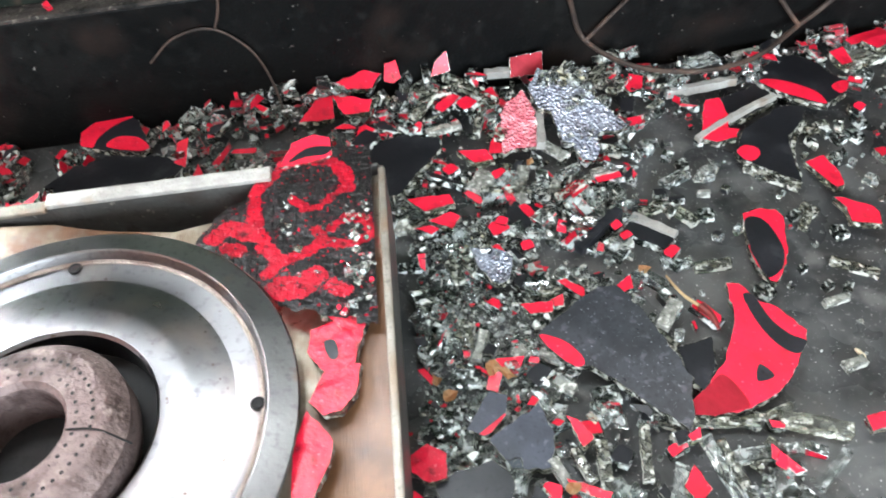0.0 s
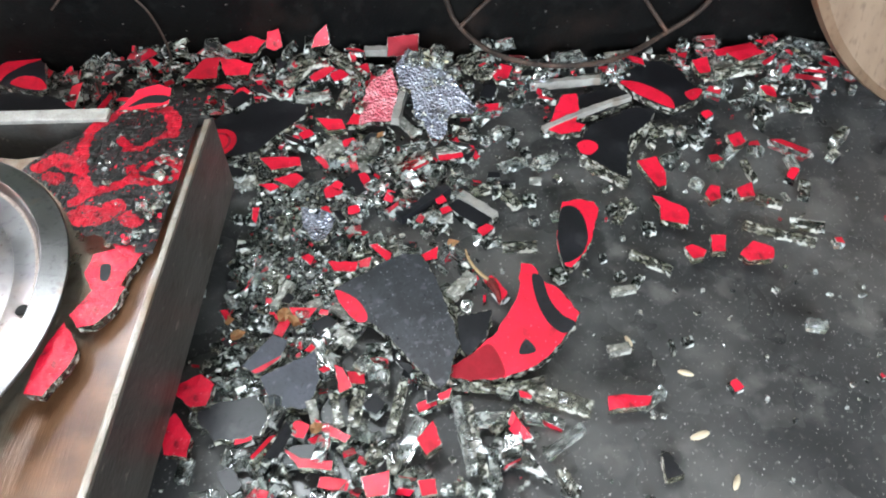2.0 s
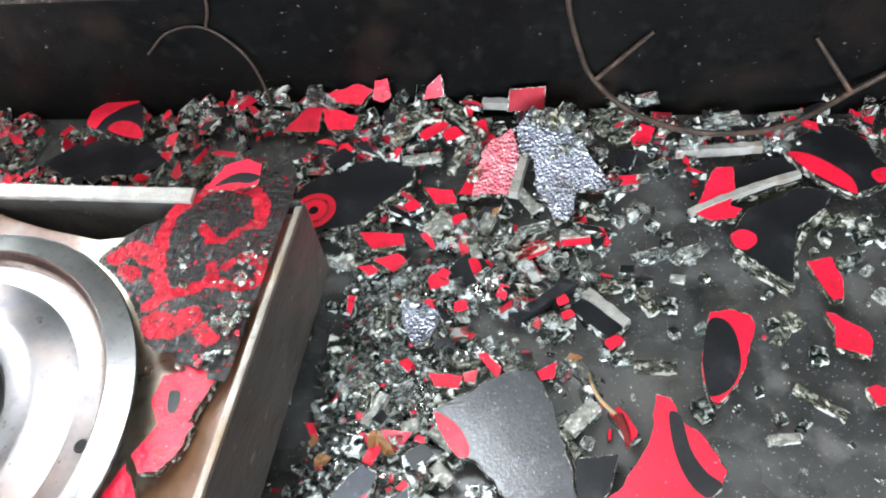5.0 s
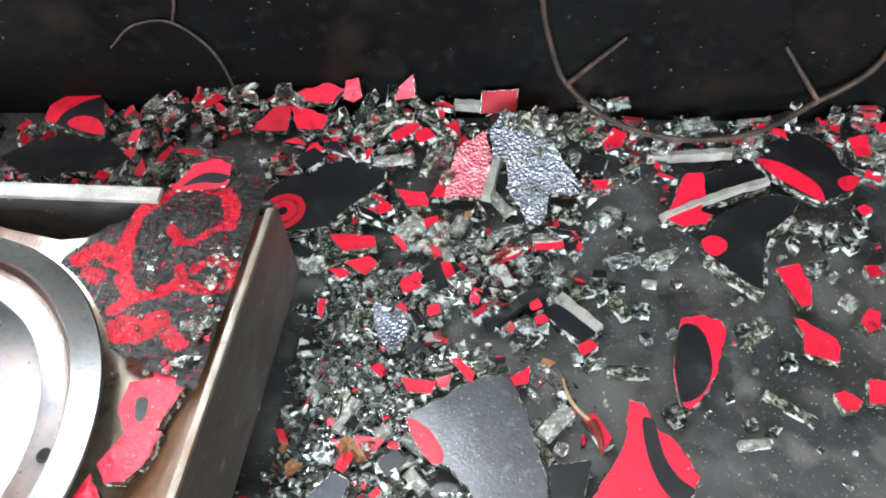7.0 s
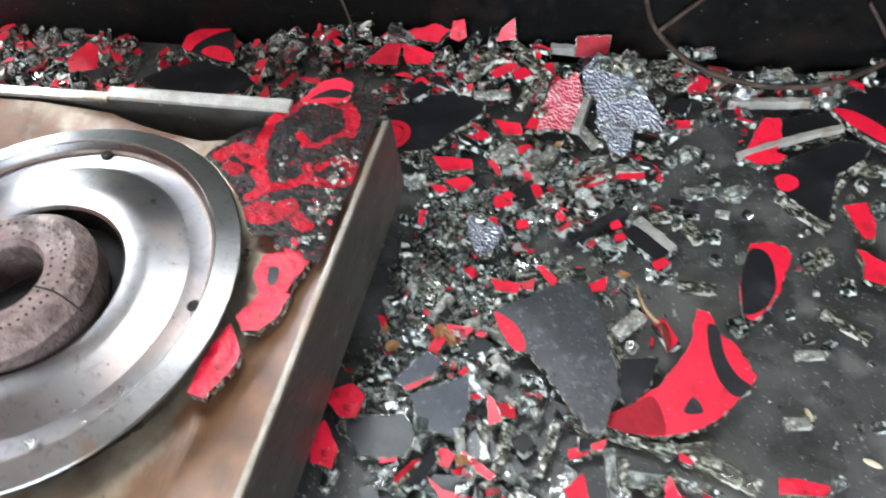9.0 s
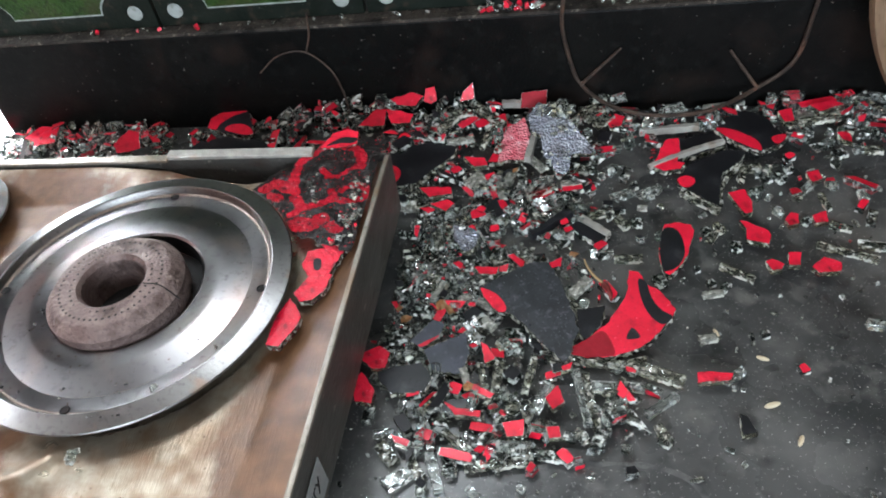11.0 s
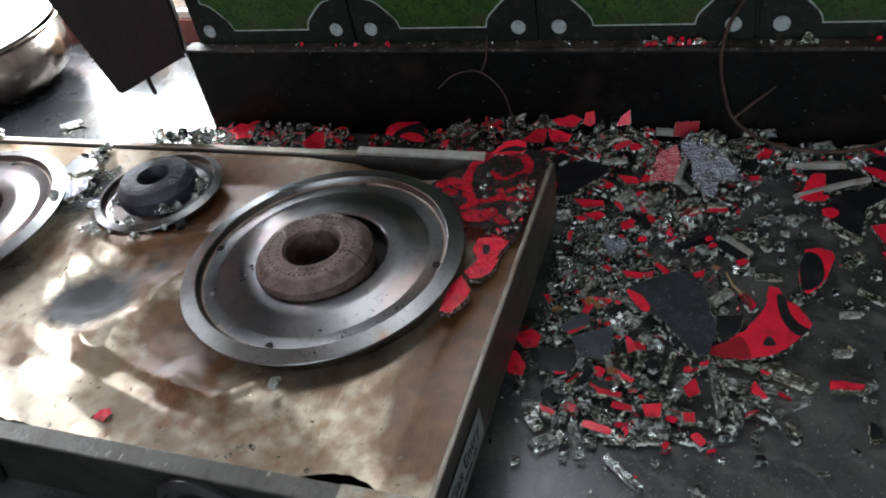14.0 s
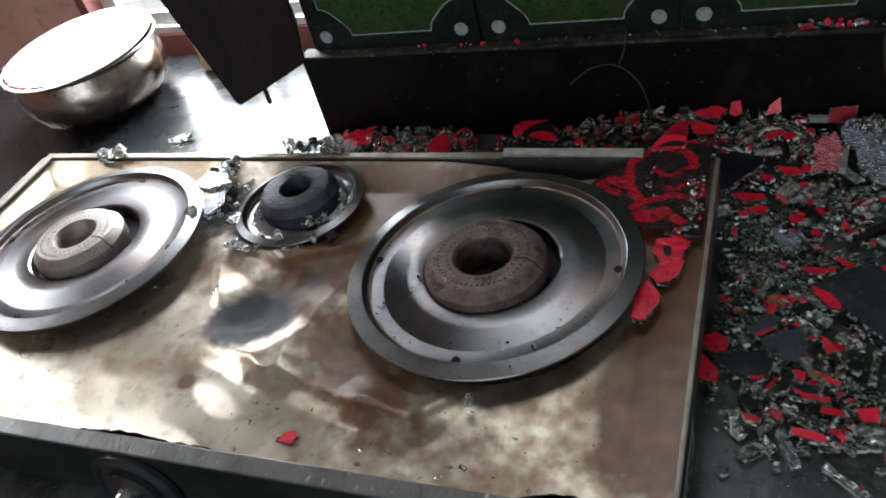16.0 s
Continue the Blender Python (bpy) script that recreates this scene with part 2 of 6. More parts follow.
    pot=mat("tarnished_pot_steel", (0.27, 0.225, 0.19), (0.38, 0.33, 0.29), 14, 0.24, metal=1.0, bump=0.06, bump_scale=200, spots=[((0.12, 0.10, 0.085), 20, 0.50, 0.72)]),
    enamel=mat("white_enamel", (0.62, 0.59, 0.56), (0.56, 0.53, 0.50), 40, 0.25, coat=0.3),
    cloth=mat("pale_orange_cloth", (0.50, 0.30, 0.16), (0.58, 0.40, 0.25), 60, 0.9, bump=0.4, bump_scale=900),
    flower=mat("pink_flower_print", (0.55, 0.12, 0.13), (0.65, 0.25, 0.25), 90, 0.3),
    pinkwall=mat("terracotta_paint", (0.42, 0.20, 0.15), (0.50, 0.26, 0.20), 7, 0.8, bump=0.2, bump_scale=90, spots=[((0.30, 0.15, 0.12), 5, 0.55, 0.8)]),
    sill=mat("maroon_paint", (0.12, 0.035, 0.03), (0.18, 0.06, 0.05), 20, 0.5, bump=0.2, bump_scale=200),
    alu=mat("window_aluminium", (0.55, 0.55, 0.54), (0.64, 0.64, 0.63), 30, 0.4, metal=0.6, bump=0.05, bump_scale=300),
    plaster=mat("cream_plaster", (0.52, 0.50, 0.46), (0.60, 0.58, 0.54), 5, 0.85, bump=0.2, bump_scale=60, spots=[((0.38, 0.34, 0.28), 3, 0.55, 0.8)]),
    floor=mat("speckled_floor", (0.22, 0.20, 0.18), (0.30, 0.28, 0.25), 12, 0.4, bump=0.05, bump_scale=200),
    wet=mat("wet_black_granite", (0.010, 0.010, 0.011), (0.020, 0.020, 0.022), 12, 0.27, bump=0.10, bump_scale=60, rough_var=0.10, spots=[((0.05, 0.05, 0.05), 500, 0.66, 0.70)]),
    dust=mat("dried_water_mark", (0.085, 0.085, 0.084), (0.13, 0.13, 0.128), 120, 0.6, spots=[((0.04, 0.04, 0.042), 90, 0.48, 0.6)]),
    rubber=mat("black_rubber", (0.012, 0.012, 0.012), (0.02, 0.02, 0.02), 60, 0.8),
    plastic=mat("black_plastic", (0.016, 0.017, 0.018), (0.028, 0.03, 0.03), 40, 0.35, bump=0.1, bump_scale=400),
    chrome=mat("knob_chrome", (0.55, 0.55, 0.55), (0.65, 0.65, 0.65), 60, 0.25, metal=1.0),
    sticker=mat("silver_sticker", (0.36, 0.37, 0.38), (0.44, 0.45, 0.46), 120, 0.4, metal=0.3),
    ink=mat("black_ink", (0.01, 0.01, 0.01), (0.015, 0.015, 0.015), 60, 0.6),
    chilli=mat("dried_chilli_skin", (0.11, 0.010, 0.010), (0.20, 0.016, 0.014), 90, 0.3, bump=0.6, bump_scale=350),
    stem=mat("dry_stem", (0.28, 0.18, 0.09), (0.36, 0.25, 0.13), 90, 0.7, bump=0.3, bump_scale=400),
    husk=mat("orange_husk", (0.42, 0.17, 0.06), (0.50, 0.33, 0.17), 120, 0.6, bump=0.4, bump_scale=400),
    grain=mat("pale_grain", (0.62, 0.52, 0.36), (0.72, 0.63, 0.48), 200, 0.6),
)


for name in ("crazed", "crazed_red"):
    M[name].node_tree.nodes["Bump"].inputs["Distance"].default_value = 0.0027


def stained(m, attribute, c1, c2, rough, metal, scale):
    """Lays a burnt-on stain over a material where the mesh attribute says so, with a frayed edge."""
    n, l = m.node_tree.nodes, m.node_tree.links
    b = n["Principled BSDF"]
    at = n.new("ShaderNodeAttribute")
    at.attribute_name = attribute
    tc = n.new("ShaderNodeTexCoord")
    tex = n.new("ShaderNodeTexNoise")
    tex.inputs["Scale"].default_value, tex.inputs["Detail"].default_value = scale, 6.0
    l.new(tc.outputs["Object"], tex.inputs["Vector"])
    fray = n.new("ShaderNodeMath")
    fray.operation = "MULTIPLY_ADD"
    fray.inputs[1].default_value = 0.9
    l.new(tex.outputs[0], fray.inputs[0])
    l.new(at.outputs["Fac"], fray.inputs[2])
    mask = n.new("ShaderNodeMapRange")
    mask.inputs[1].default_value, mask.inputs[2].default_value = 0.58, 1.02
    l.new(fray.outputs[0], mask.inputs[0])
    tint = n.new("ShaderNodeMix")
    tint.data_type = "RGBA"
    tint.inputs[6].default_value, tint.inputs[7].default_value = (*c1, 1), (*c2, 1)
    l.new(tex.outputs[0], tint.inputs[0])
    for socket, value in (("Base Color", tint.outputs[2]), ("Roughness", rough), ("Metallic", metal)):
        mx = n.new("ShaderNodeMix")
        colour = socket == "Base Color"
        mx.data_type = "RGBA" if colour else "FLOAT"
        lo, hi, out = (6, 7, 2) if colour else (2, 3, 0)
        l.new(mask.outputs[0], mx.inputs[0])
        if b.inputs[socket].links:
            l.new(b.inputs[socket].links[0].from_socket, mx.inputs[lo])
        else:
            mx.inputs[lo].default_value = b.inputs[socket].default_value
        if colour:
            l.new(value, mx.inputs[hi])
        else:
            mx.inputs[hi].default_value = value
        l.new(mx.outputs[out], b.inputs[socket])


stained(M["sheet"], "burnt", (0.012, 0.005, 0.003), (0.24, 0.115, 0.055), 0.36, 0.15, 95)
# soot colour, also laid into the dimple as its shade
stained(M["sheet"], "sooty", (0.012, 0.012, 0.014), (0.08, 0.075, 0.075), 0.72, 0.0, 110)


# ---- building helpers ----
def obj(name, bm, materials, parent=None, label="", smooth=False):
    me = bpy.data.meshes.new(name)
    bm.normal_update()
    bm.to_mesh(me)
    bm.free()
    for m in materials if isinstance(materials, (list, tuple)) else [materials]:
        me.materials.append(m)
    if smooth:
        me.shade_smooth()
        me.set_sharp_from_angle(angle=radians(32))
    ob = new(name, me)
    if parent is not None:
        ob.parent = parent
    if label:
        tagged(ob, label)
    return ob


def part(name, bm, material, parent, label="", smooth=False):
    return obj(name, bm, material, parent, label, smooth)


def empty(name, at=(0, 0, 0)):
    ob = new(name)
    ob.empty_display_size = 0.02
    ob.matrix_world = Matrix.Translation(at)
    return ob


def box(x0, x1, y0, y1, z0, z1, bevel=0.0, bm=None):
    own = bm or bmesh.new()
    r = bmesh.ops.create_cube(own, size=1, matrix=Matrix.Translation(((x0 + x1) / 2, (y0 + y1) / 2, (z0 + z1) / 2)) @ Matrix.Diagonal((x1 - x0, y1 - y0, z1 - z0, 1)))
    if bevel:
        edges = {e for v in r["verts"] for e in v.link_edges}
        bmesh.ops.bevel(own, geom=list(edges), offset=bevel, segments=2, affect="EDGES", profile=0.6)
    return own


def prism(points, z0, z1, bm=None, side=0, top=0):
    """A straight prism over a plan outline; sides and top may take their own material slots."""
    own = bm or bmesh.new()
    lo = [own.verts.new((x, y, z0)) for x, y in points]
    hi = [own.verts.new((x, y, z1)) for x, y in points]
    faces = [own.faces.new(hi), own.faces.new(lo[::-1])]
    faces[0].material_index = top
    faces[1].material_index = side
    n = len(points)
    for i in range(n):
        f = own.faces.new((lo[i], lo[(i + 1) % n], hi[(i + 1) % n], hi[i]))
        f.material_index = side
    return own


def ccw(points):
    a = sum(p[0] * q[1] - q[0] * p[1] for p, q in zip(points, points[1:] + points[:1]))
    return list(points) if a > 0 else list(points)[::-1]


def lathe(profile, segments=72, closed=False, wobble=0.0, seed=0):
    """A turned body from (radius, height) pairs."""
    bm = bmesh.new()
    rings = []
    for r, z in profile:
        rings.append([bm.verts.new((r * math.cos(2 * math.pi * i / segments), r * math.sin(2 * math.pi * i / segments),
                                    z + wobble * noise.noise((3 * math.cos(2 * math.pi * i / segments), 3 * math.sin(2 * math.pi * i / segments), seed + r * 20)))) for i in range(segments)])
    pairs = list(zip(rings, rings[1:])) + ([(rings[-1], rings[0])] if closed else [])
    for a, b in pairs:
        for i in range(segments):
            j = (i + 1) % segments
            bm.faces.new((a[i], a[j], b[j], b[i]))
    bmesh.ops.recalc_face_normals(bm, faces=bm.faces)
    return bm


def tube(points, radius, sides=8, bm=None, taper=1.0):
    own = bm or bmesh.new()
    pts = [Vector(p) for p in points]
    rings = []
    for i, p in enumerate(pts):
        d = (pts[min(i + 1, len(pts) - 1)] - pts[max(i - 1, 0)]).normalized()
        a = d.orthogonal().normalized() if not rings else (last - d * last.dot(d)).normalized()
        last = a
        b = d.cross(a)
        r = radius * (1 + (taper - 1) * i / max(1, len(pts) - 1)) * (1 + 0.12 * noise.noise(p * 120))
        rings.append([own.verts.new(p + r * (math.cos(2 * math.pi * k / sides) * a + math.sin(2 * math.pi * k / sides) * b)) for k in range(sides)])
    for ra, rb in zip(rings, rings[1:]):
        for k in range(sides):
            own.faces.new((ra[k], ra[(k + 1) % sides], rb[(k + 1) % sides], rb[k]))
    own.faces.new(rings[0][::-1])
    own.faces.new(rings[-1])
    return own


def spline(points, steps=8):
    """A smooth run of points through a few given ones."""
    p = [Vector(q) for q in points]
    p = [2 * p[0] - p[1]] + p + [2 * p[-1] - p[-2]]
    out = []
    for a, b, c, d in zip(p, p[1:], p[2:], p[3:]):
        for k in range(steps):
            t = k / steps
            out.append(0.5 * ((2 * b) + (c - a) * t + (2 * a - 5 * b + 4 * c - d) * t * t + (3 * b - a - 3 * c + d) * t ** 3))
    return out + [p[-2]]


def clip_convex(subject, window):
    """The part of a plan outline that lies inside a convex window."""
    result = list(subject)
    for (ax, ay), (bx, by) in zip(window, window[1:] + window[:1]):
        if not result:
            return []
        inside = lambda p: (bx - ax) * (p[1] - ay) - (by - ay) * (p[0] - ax) >= 0
        fresh, prev = [], result[-1]
        for cur in result:
            if inside(cur) != inside(prev):
                dx, dy = cur[0] - prev[0], cur[1] - prev[1]
                den = (bx - ax) * dy - (by - ay) * dx
                t = ((by - ay) * (prev[0] - ax) - (bx - ax) * (prev[1] - ay)) / den if den else 0
                fresh.append((prev[0] + t * dx, prev[1] + t * dy))
            if inside(cur):
                fresh.append(cur)
            prev = cur
        result = fresh
    return result


def within(x, y, poly):
    odd = False
    for (ax, ay), (bx, by) in zip(poly, poly[1:] + poly[:1]):
        if (ay > y) != (by > y) and x < (bx - ax) * (y - ay) / (by - ay) + ax:
            odd = not odd
    return odd


# ---- structure ----
def structure(name, bm, material, label, category):
    return tagged(obj(name, bm, material), label, category, kind="structure")


TILE_Y, BAND_Y, END_X = 0.436, 0.426, -0.281
structure("counter_top", box(-2.0, 2.0, -0.22, 0.60, -0.035, 0.0, 0.004), M["granite"], "dusty black granite kitchen counter", "counter")
structure("counter_base", box(-1.99, 1.99, -0.15, 0.59, -0.87, -0.037), M["plaster"], "plain plastered base under the counter", "counter base")
structure("floor", box(-2.0, 2.0, -2.4, 0.60, -0.95, -0.88), M["floor"], "plain speckled kitchen floor", "floor")
structure("ceiling", box(-2.1, 2.1, -2.5, 0.9, 1.75, 1.83), M["plaster"], "plain cream plastered ceiling", "ceiling")
structure("wall_left", box(-2.1, -2.0, -2.4, 0.60, -0.95, 1.75), M["pinkwall"], "terracotta painted side wall", "wall")
structure("wall_right", box(2.0, 2.1, -2.4, 0.60, -0.95, 1.75), M["plaster"], "plain cream side wall", "wall")
for nm, bx in (("wall_behind_low", (-2, 2, -2.5, -2.4, -0.95, 0.35)), ("wall_behind_high", (-2, 2, -2.5, -2.4, 1.55, 1.75)),
               ("wall_behind_side", (-2, -0.65, -2.5, -2.4, 0.35, 1.55)), ("wall_behind_end", (1.15, 2, -2.5, -2.4, 0.35, 1.55))):
    structure(nm, box(*bx), M["plaster"], "plain cream wall round a wide window", "wall")
structure("wall_back", box(END_X, 2.0, TILE_Y + 0.006, 0.60, 0.0, 0.392), M["grout"], "mortar wall behind green tiles", "wall")
VX0, VX1, VZ0, VZ1 = -0.265, 0.045, 0.46, 0.86
for nm, bx in (("wall_back_sill", (END_X, 2.0, TILE_Y, 0.60, 0.392, VZ0)), ("wall_back_left", (END_X, VX0, TILE_Y, 0.60, VZ0, VZ1)),
               ("wall_back_right", (VX1, 2.0, TILE_Y, 0.60, VZ0, VZ1)), ("wall_back_high", (END_X, 2.0, TILE_Y, 0.60, VZ1, 1.75))):
    structure(nm, box(*bx), M["plaster"], "cream plastered wall above the tiles", "wall")
structure("stone_skirting", box(END_X - 0.010, 2.0, BAND_Y, TILE_Y + 0.004, 0.0, 0.0797, 0.0015), M["band"], "black polished stone skirting along the wall", "skirting")
structure("ledge_trim", box(END_X - 0.010, 2.0, BAND_Y - 0.0015, TILE_Y + 0.004, 0.0799, 0.0822, 0.0008), M["ledge"], "grimy mortar ledge over the stone skirting", "ledge")
# niche with its window
for nm, bx in (("wall_niche", (-2.0, -1.97, 0.60, 0.72, -0.035, 1.75)), ("wall_niche_sill", (-1.97, -1.42, 0.60, 0.72, -0.035, 0.55)), ("wall_niche_head", (-1.97, -1.42, 0.60, 0.72, 1.30, 1.75)), ("wall_niche_pier", (-1.42, -0.690, 0.60, 0.72, -0.035, 1.75))):
    structure(nm, box(*bx), M["pinkwall"], "terracotta painted niche wall", "wall")
structure("wall_niche_low", box(-0.690, END_X, 0.60, 0.72, -0.035, 0.026), M["sill"], "maroon painted sill wall under the window", "wall")
structure("wall_niche_high", box(-0.690, END_X, 0.60, 0.72, 0.60, 1.75), M["pinkwall"], "terracotta painted wall over the window", "wall")
window = tagged(empty("window_1", (-0.485, 0.62, 0.026)), "sliding aluminium window full of white daylight", "window", kind="structure")


def in_window(name, bm, material, label=""):
    p = part(name, bm, material, window, label)
    p.matrix_parent_inverse = window.matrix_world.inverted()
    return p


in_window("window_sill", box(-0.688, END_X - 0.002, 0.603, 0.655, 0.0265, 0.036, 0.002), M["alu"])
in_window("track", box(-0.688, END_X - 0.002, 0.612, 0.622, 0.0362, 0.050, 0.001), M["alu"])
in_window("track", box(-0.688, END_X - 0.002, 0.634, 0.644, 0.0362, 0.058, 0.001), M["alu"])
in_window("jamb_post", box(-0.688, -0.676, 0.6005, 0.650, 0.0265, 0.598, 0.001), M["sill"], "dark painted window jamb")
for x in (-0.674, -0.480, END_X - 0.026):
    in_window("frame_post", box(x, x + 0.022, 0.622, 0.634, 0.0362, 0.598, 0.001), M["alu"])
in_window("top_rail", box(-0.688, END_X - 0.002, 0.612, 0.644, 0.580, 0.5985, 0.001), M["alu"])

# wall tiles: green panels with scooped corners and white outline
PITCH = 0.1533


LOW = 0.0075      # the panel comes closer to the tile's lower and upper edge than to its sides


def tile_panel_outline(w, h, inset, r, steps=8):
    pts = []
    for cx, cy, a0 in ((0.0145, 0.0116, 90), (w - 0.0145, 0.0116, 180), (w - 0.0145, h - 0.0116, 270), (0.0145, h - 0.0116, 0)):
        arc = []
        for k in range(steps + 1):
            a = radians(a0 - 90 * k / steps)
            flat = r * (1 - 0.13 * math.sin(2 * a) ** 2)
            arc.append((cx + flat * math.cos(a), cy + flat * math.sin(a)))
        pts += [arc]
    outline = []
    for arc in pts:
        outline += arc
    return [(min(max(x, inset), w - inset), min(max(y, LOW), h - LOW)) for x, y in outline]


def upright(bm):
    """Plan x, y, height become wall x, z and depth towards the room."""
    bmesh.ops.transform(bm, matrix=Matrix(((1, 0, 0, 0), (0, 0, -1, 0), (0, 1, 0, 0), (0, 0, 0, 1))), verts=bm.verts)
    return bm


def wall_tile():
    t = tagged(empty("wall_tile"), "dark green glazed tile with a bright green panel and white outline", "wall tile", "tiles on the wall")
    w = PITCH - 0.0022
    bm = box(0, w, 0, w, -0.0055, 0.0, 0.0008)
    part("tile_body", upright(bm), M["darkgreen"], t)
    line = ccw(tile_panel_outline(w, w, 0.0125, 0.0250))
    part("white_outline", upright(prism(line, 0.0, 0.00035)), M["white_print"], t, "thin white outline")
    inner = [((x - w / 2) * 0.978 + w / 2, (y - w / 2) * 0.978 + w / 2) for x, y in line]
    part("green_panel", upright(prism(inner, 0.0004, 0.0008)), M["green"], t, "mottled bright green panel")
    for cx, cy in ((0.0145, 0.0116), (w - 0.0145, 0.0116), (0.0145, w - 0.0116), (w - 0.0145, w - 0.0116)):
        dot = [(cx + 0.0056 * math.cos(2 * math.pi * k / 20), cy + 0.0056 * math.sin(2 * math.pi * k / 20)) for k in range(20)]
        part("white_dot", upright(prism(dot, 0.0, 0.0004)), M["white_print"], t, "round white corner dot")
    return t


first_tile = wall_tile()
first_tile.matrix_world = Matrix.Translation((END_X + 0.001, TILE_Y, 0.0826))
for row in range(2):
    for k in range(8):
        if row or k:
            copy_thing(first_tile, Matrix.Translation((END_X + 0.001 + k * PITCH, TILE_Y, 0.0826 + row * PITCH)))

# ---- the gas stove ----
stove = tagged(empty("gas_stove", (-0.22, 0.18, 0.0)), "three-burner gas stove whose glass top has shattered, bare stained sheet metal", "gas stove")
BACK = stove.matrix_world.inverted()


def on_stove(name, bm, material, label="", smooth=False, parent=None):
    p = part(name, bm, material, parent or stove, label, smooth)
    if parent is None:
        p.matrix_parent_inverse = BACK
    return p


SX0, SX1, SY0, SY1, ST = -0.505, 0.060, 0.046, 0.317, 0.060


def leaning_panel(a, b, lean, z0, z1, thick):
    """A thin wall between two plan points, its foot set back by lean."""
    bm = bmesh.new()
    d = Vector((b[0] - a[0], b[1] - a[1], 0)).normalized()
    n = Vector((-d.y, d.x, 0))
    low, high = [], []
    for p in (a, b):
        for off in (0, thick):
            base = Vector((p[0], p[1], 0)) + n * off
            low.append(base + n * lean + Vector((0, 0, z0)))
            high.append(base + Vector((0, 0, z1)))
    v = [bm.verts.new(p) for p in low + high]
    for f in ((0, 1, 3, 2), (4, 6, 7, 5), (0, 2, 6, 4), (1, 5, 7, 3), (0, 4, 5, 1), (2, 3, 7, 6)):
        bm.faces.new([v[i] for i in f])
    bmesh.ops.recalc_face_normals(bm, faces=bm.faces)
    bmesh.ops.bevel(bm, geom=list(bm.edges), offset=0.0006, segments=1, affect="EDGES")
    return bm


side_panel = on_stove("side_panel", leaning_panel((SX1, SY0 + 0.002), (SX1, SY1 - 0.002), 0.0015, 0.014, ST - 0.0025, 0.002), M["body"], "scuffed grey steel side panel")
on_stove("side_panel", leaning_panel((SX0, SY1 - 0.002), (SX0, SY0 + 0.002), 0.0015, 0.014, ST - 0.0025, 0.002), M["body"])
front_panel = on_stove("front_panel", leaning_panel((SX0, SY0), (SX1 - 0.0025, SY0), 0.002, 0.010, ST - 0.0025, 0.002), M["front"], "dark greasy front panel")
on_stove("back_panel", leaning_panel((SX1 - 0.0025, SY1), (SX0, SY1), 0.0, 0.014, ST - 0.0025, 0.002), M["body"])
on_stove("bottom_plate", box(SX0 + 0.004, SX1 - 0.004, SY0 + 0.004, SY1 - 0.004, 0.014, 0.018), M["hole"], "black inside of the stove, its shade put into the colour")
# turned-over edges of the frame
on_stove("side_rim", box(SX1 - 0.0026, SX1 + 0.0004, SY0 - 0.0006, SY1 - 0.006, ST - 0.0022, ST, 0.0008), M["rim"], "worn bare metal edge")
on_stove("side_rim", box(SX0 - 0.0006, SX0 + 0.0085, SY0 - 0.0006, SY1 - 0.006, ST - 0.0022, ST, 0.0008), M["rim"])
on_stove("front_rim", box(SX0 + 0.009, SX1 - 0.045, SY0 - 0.0010, SY0 + 0.0100, ST - 0.0024, ST - 0.0004, 0.0008), M["body"], "grey front edge")
on_stove("front_rim", box(SX1 - 0.0445, SX1 - 0.0030, SY0 - 0.0012, SY0 + 0.0104, ST - 0.0022, ST + 0.0003, 0.0008), M["rim"], "bare metal end of the front edge")
on_stove("back_rim", box(SX0 + 0.001, -0.083, SY1 - 0.0055, SY1 + 0.0006, ST - 0.0024, ST - 0.0002, 0.0008), M["rim"])
bm = box(-0.0825, 0.013, -0.0033, 0.0033, -0.0013, 0.0013, 0.0007)
bmesh.ops.transform(bm, matrix=pose(0, 0.3145, ST + 0.001, 8, 0, -0.6), verts=bm.verts)
on_stove("back_strip", bm, M["pale_edge"], "pale bent strip of the frame at the back")
for x in (SX0 + 0.04, SX1 - 0.045):
    for y in (SY0 + 0.03, SY1 - 0.03):
        bm = lathe([(0.0, 0.0), (0.011, 0.0), (0.010, 0.0145), (0.0, 0.0145)], 16)
        bmesh.ops.translate(bm, vec=(x, y, 0), verts=bm.verts)
        on_stove("rubber_foot", bm, M["rubber"], "black rubber foot")


# crumpled top sheet
def gauss(x, y, cx, cy, r):
    return math.exp(-((x - cx) ** 2 + (y - cy) ** 2) / (r * r))


def ridge(x, y, a, b, w):
    ax, ay, bx, by = *a, *b
    t = max(0.0, min(1.0, ((x - ax) * (bx - ax) + (y - ay) * (by - ay)) / ((bx - ax) ** 2 + (by - ay) ** 2)))
    d = math.hypot(x - ax - t * (bx - ax), y - ay - t * (by - ay))
    side = ((bx - ax) * (y - ay) - (by - ay) * (x - ax)) / math.hypot(bx - ax, by - ay) / max(d, 1e-6)
    return max(0.0, 1 - d / (w * (2.3 + 0.9 * max(-1.0, min(1.0, side)))))


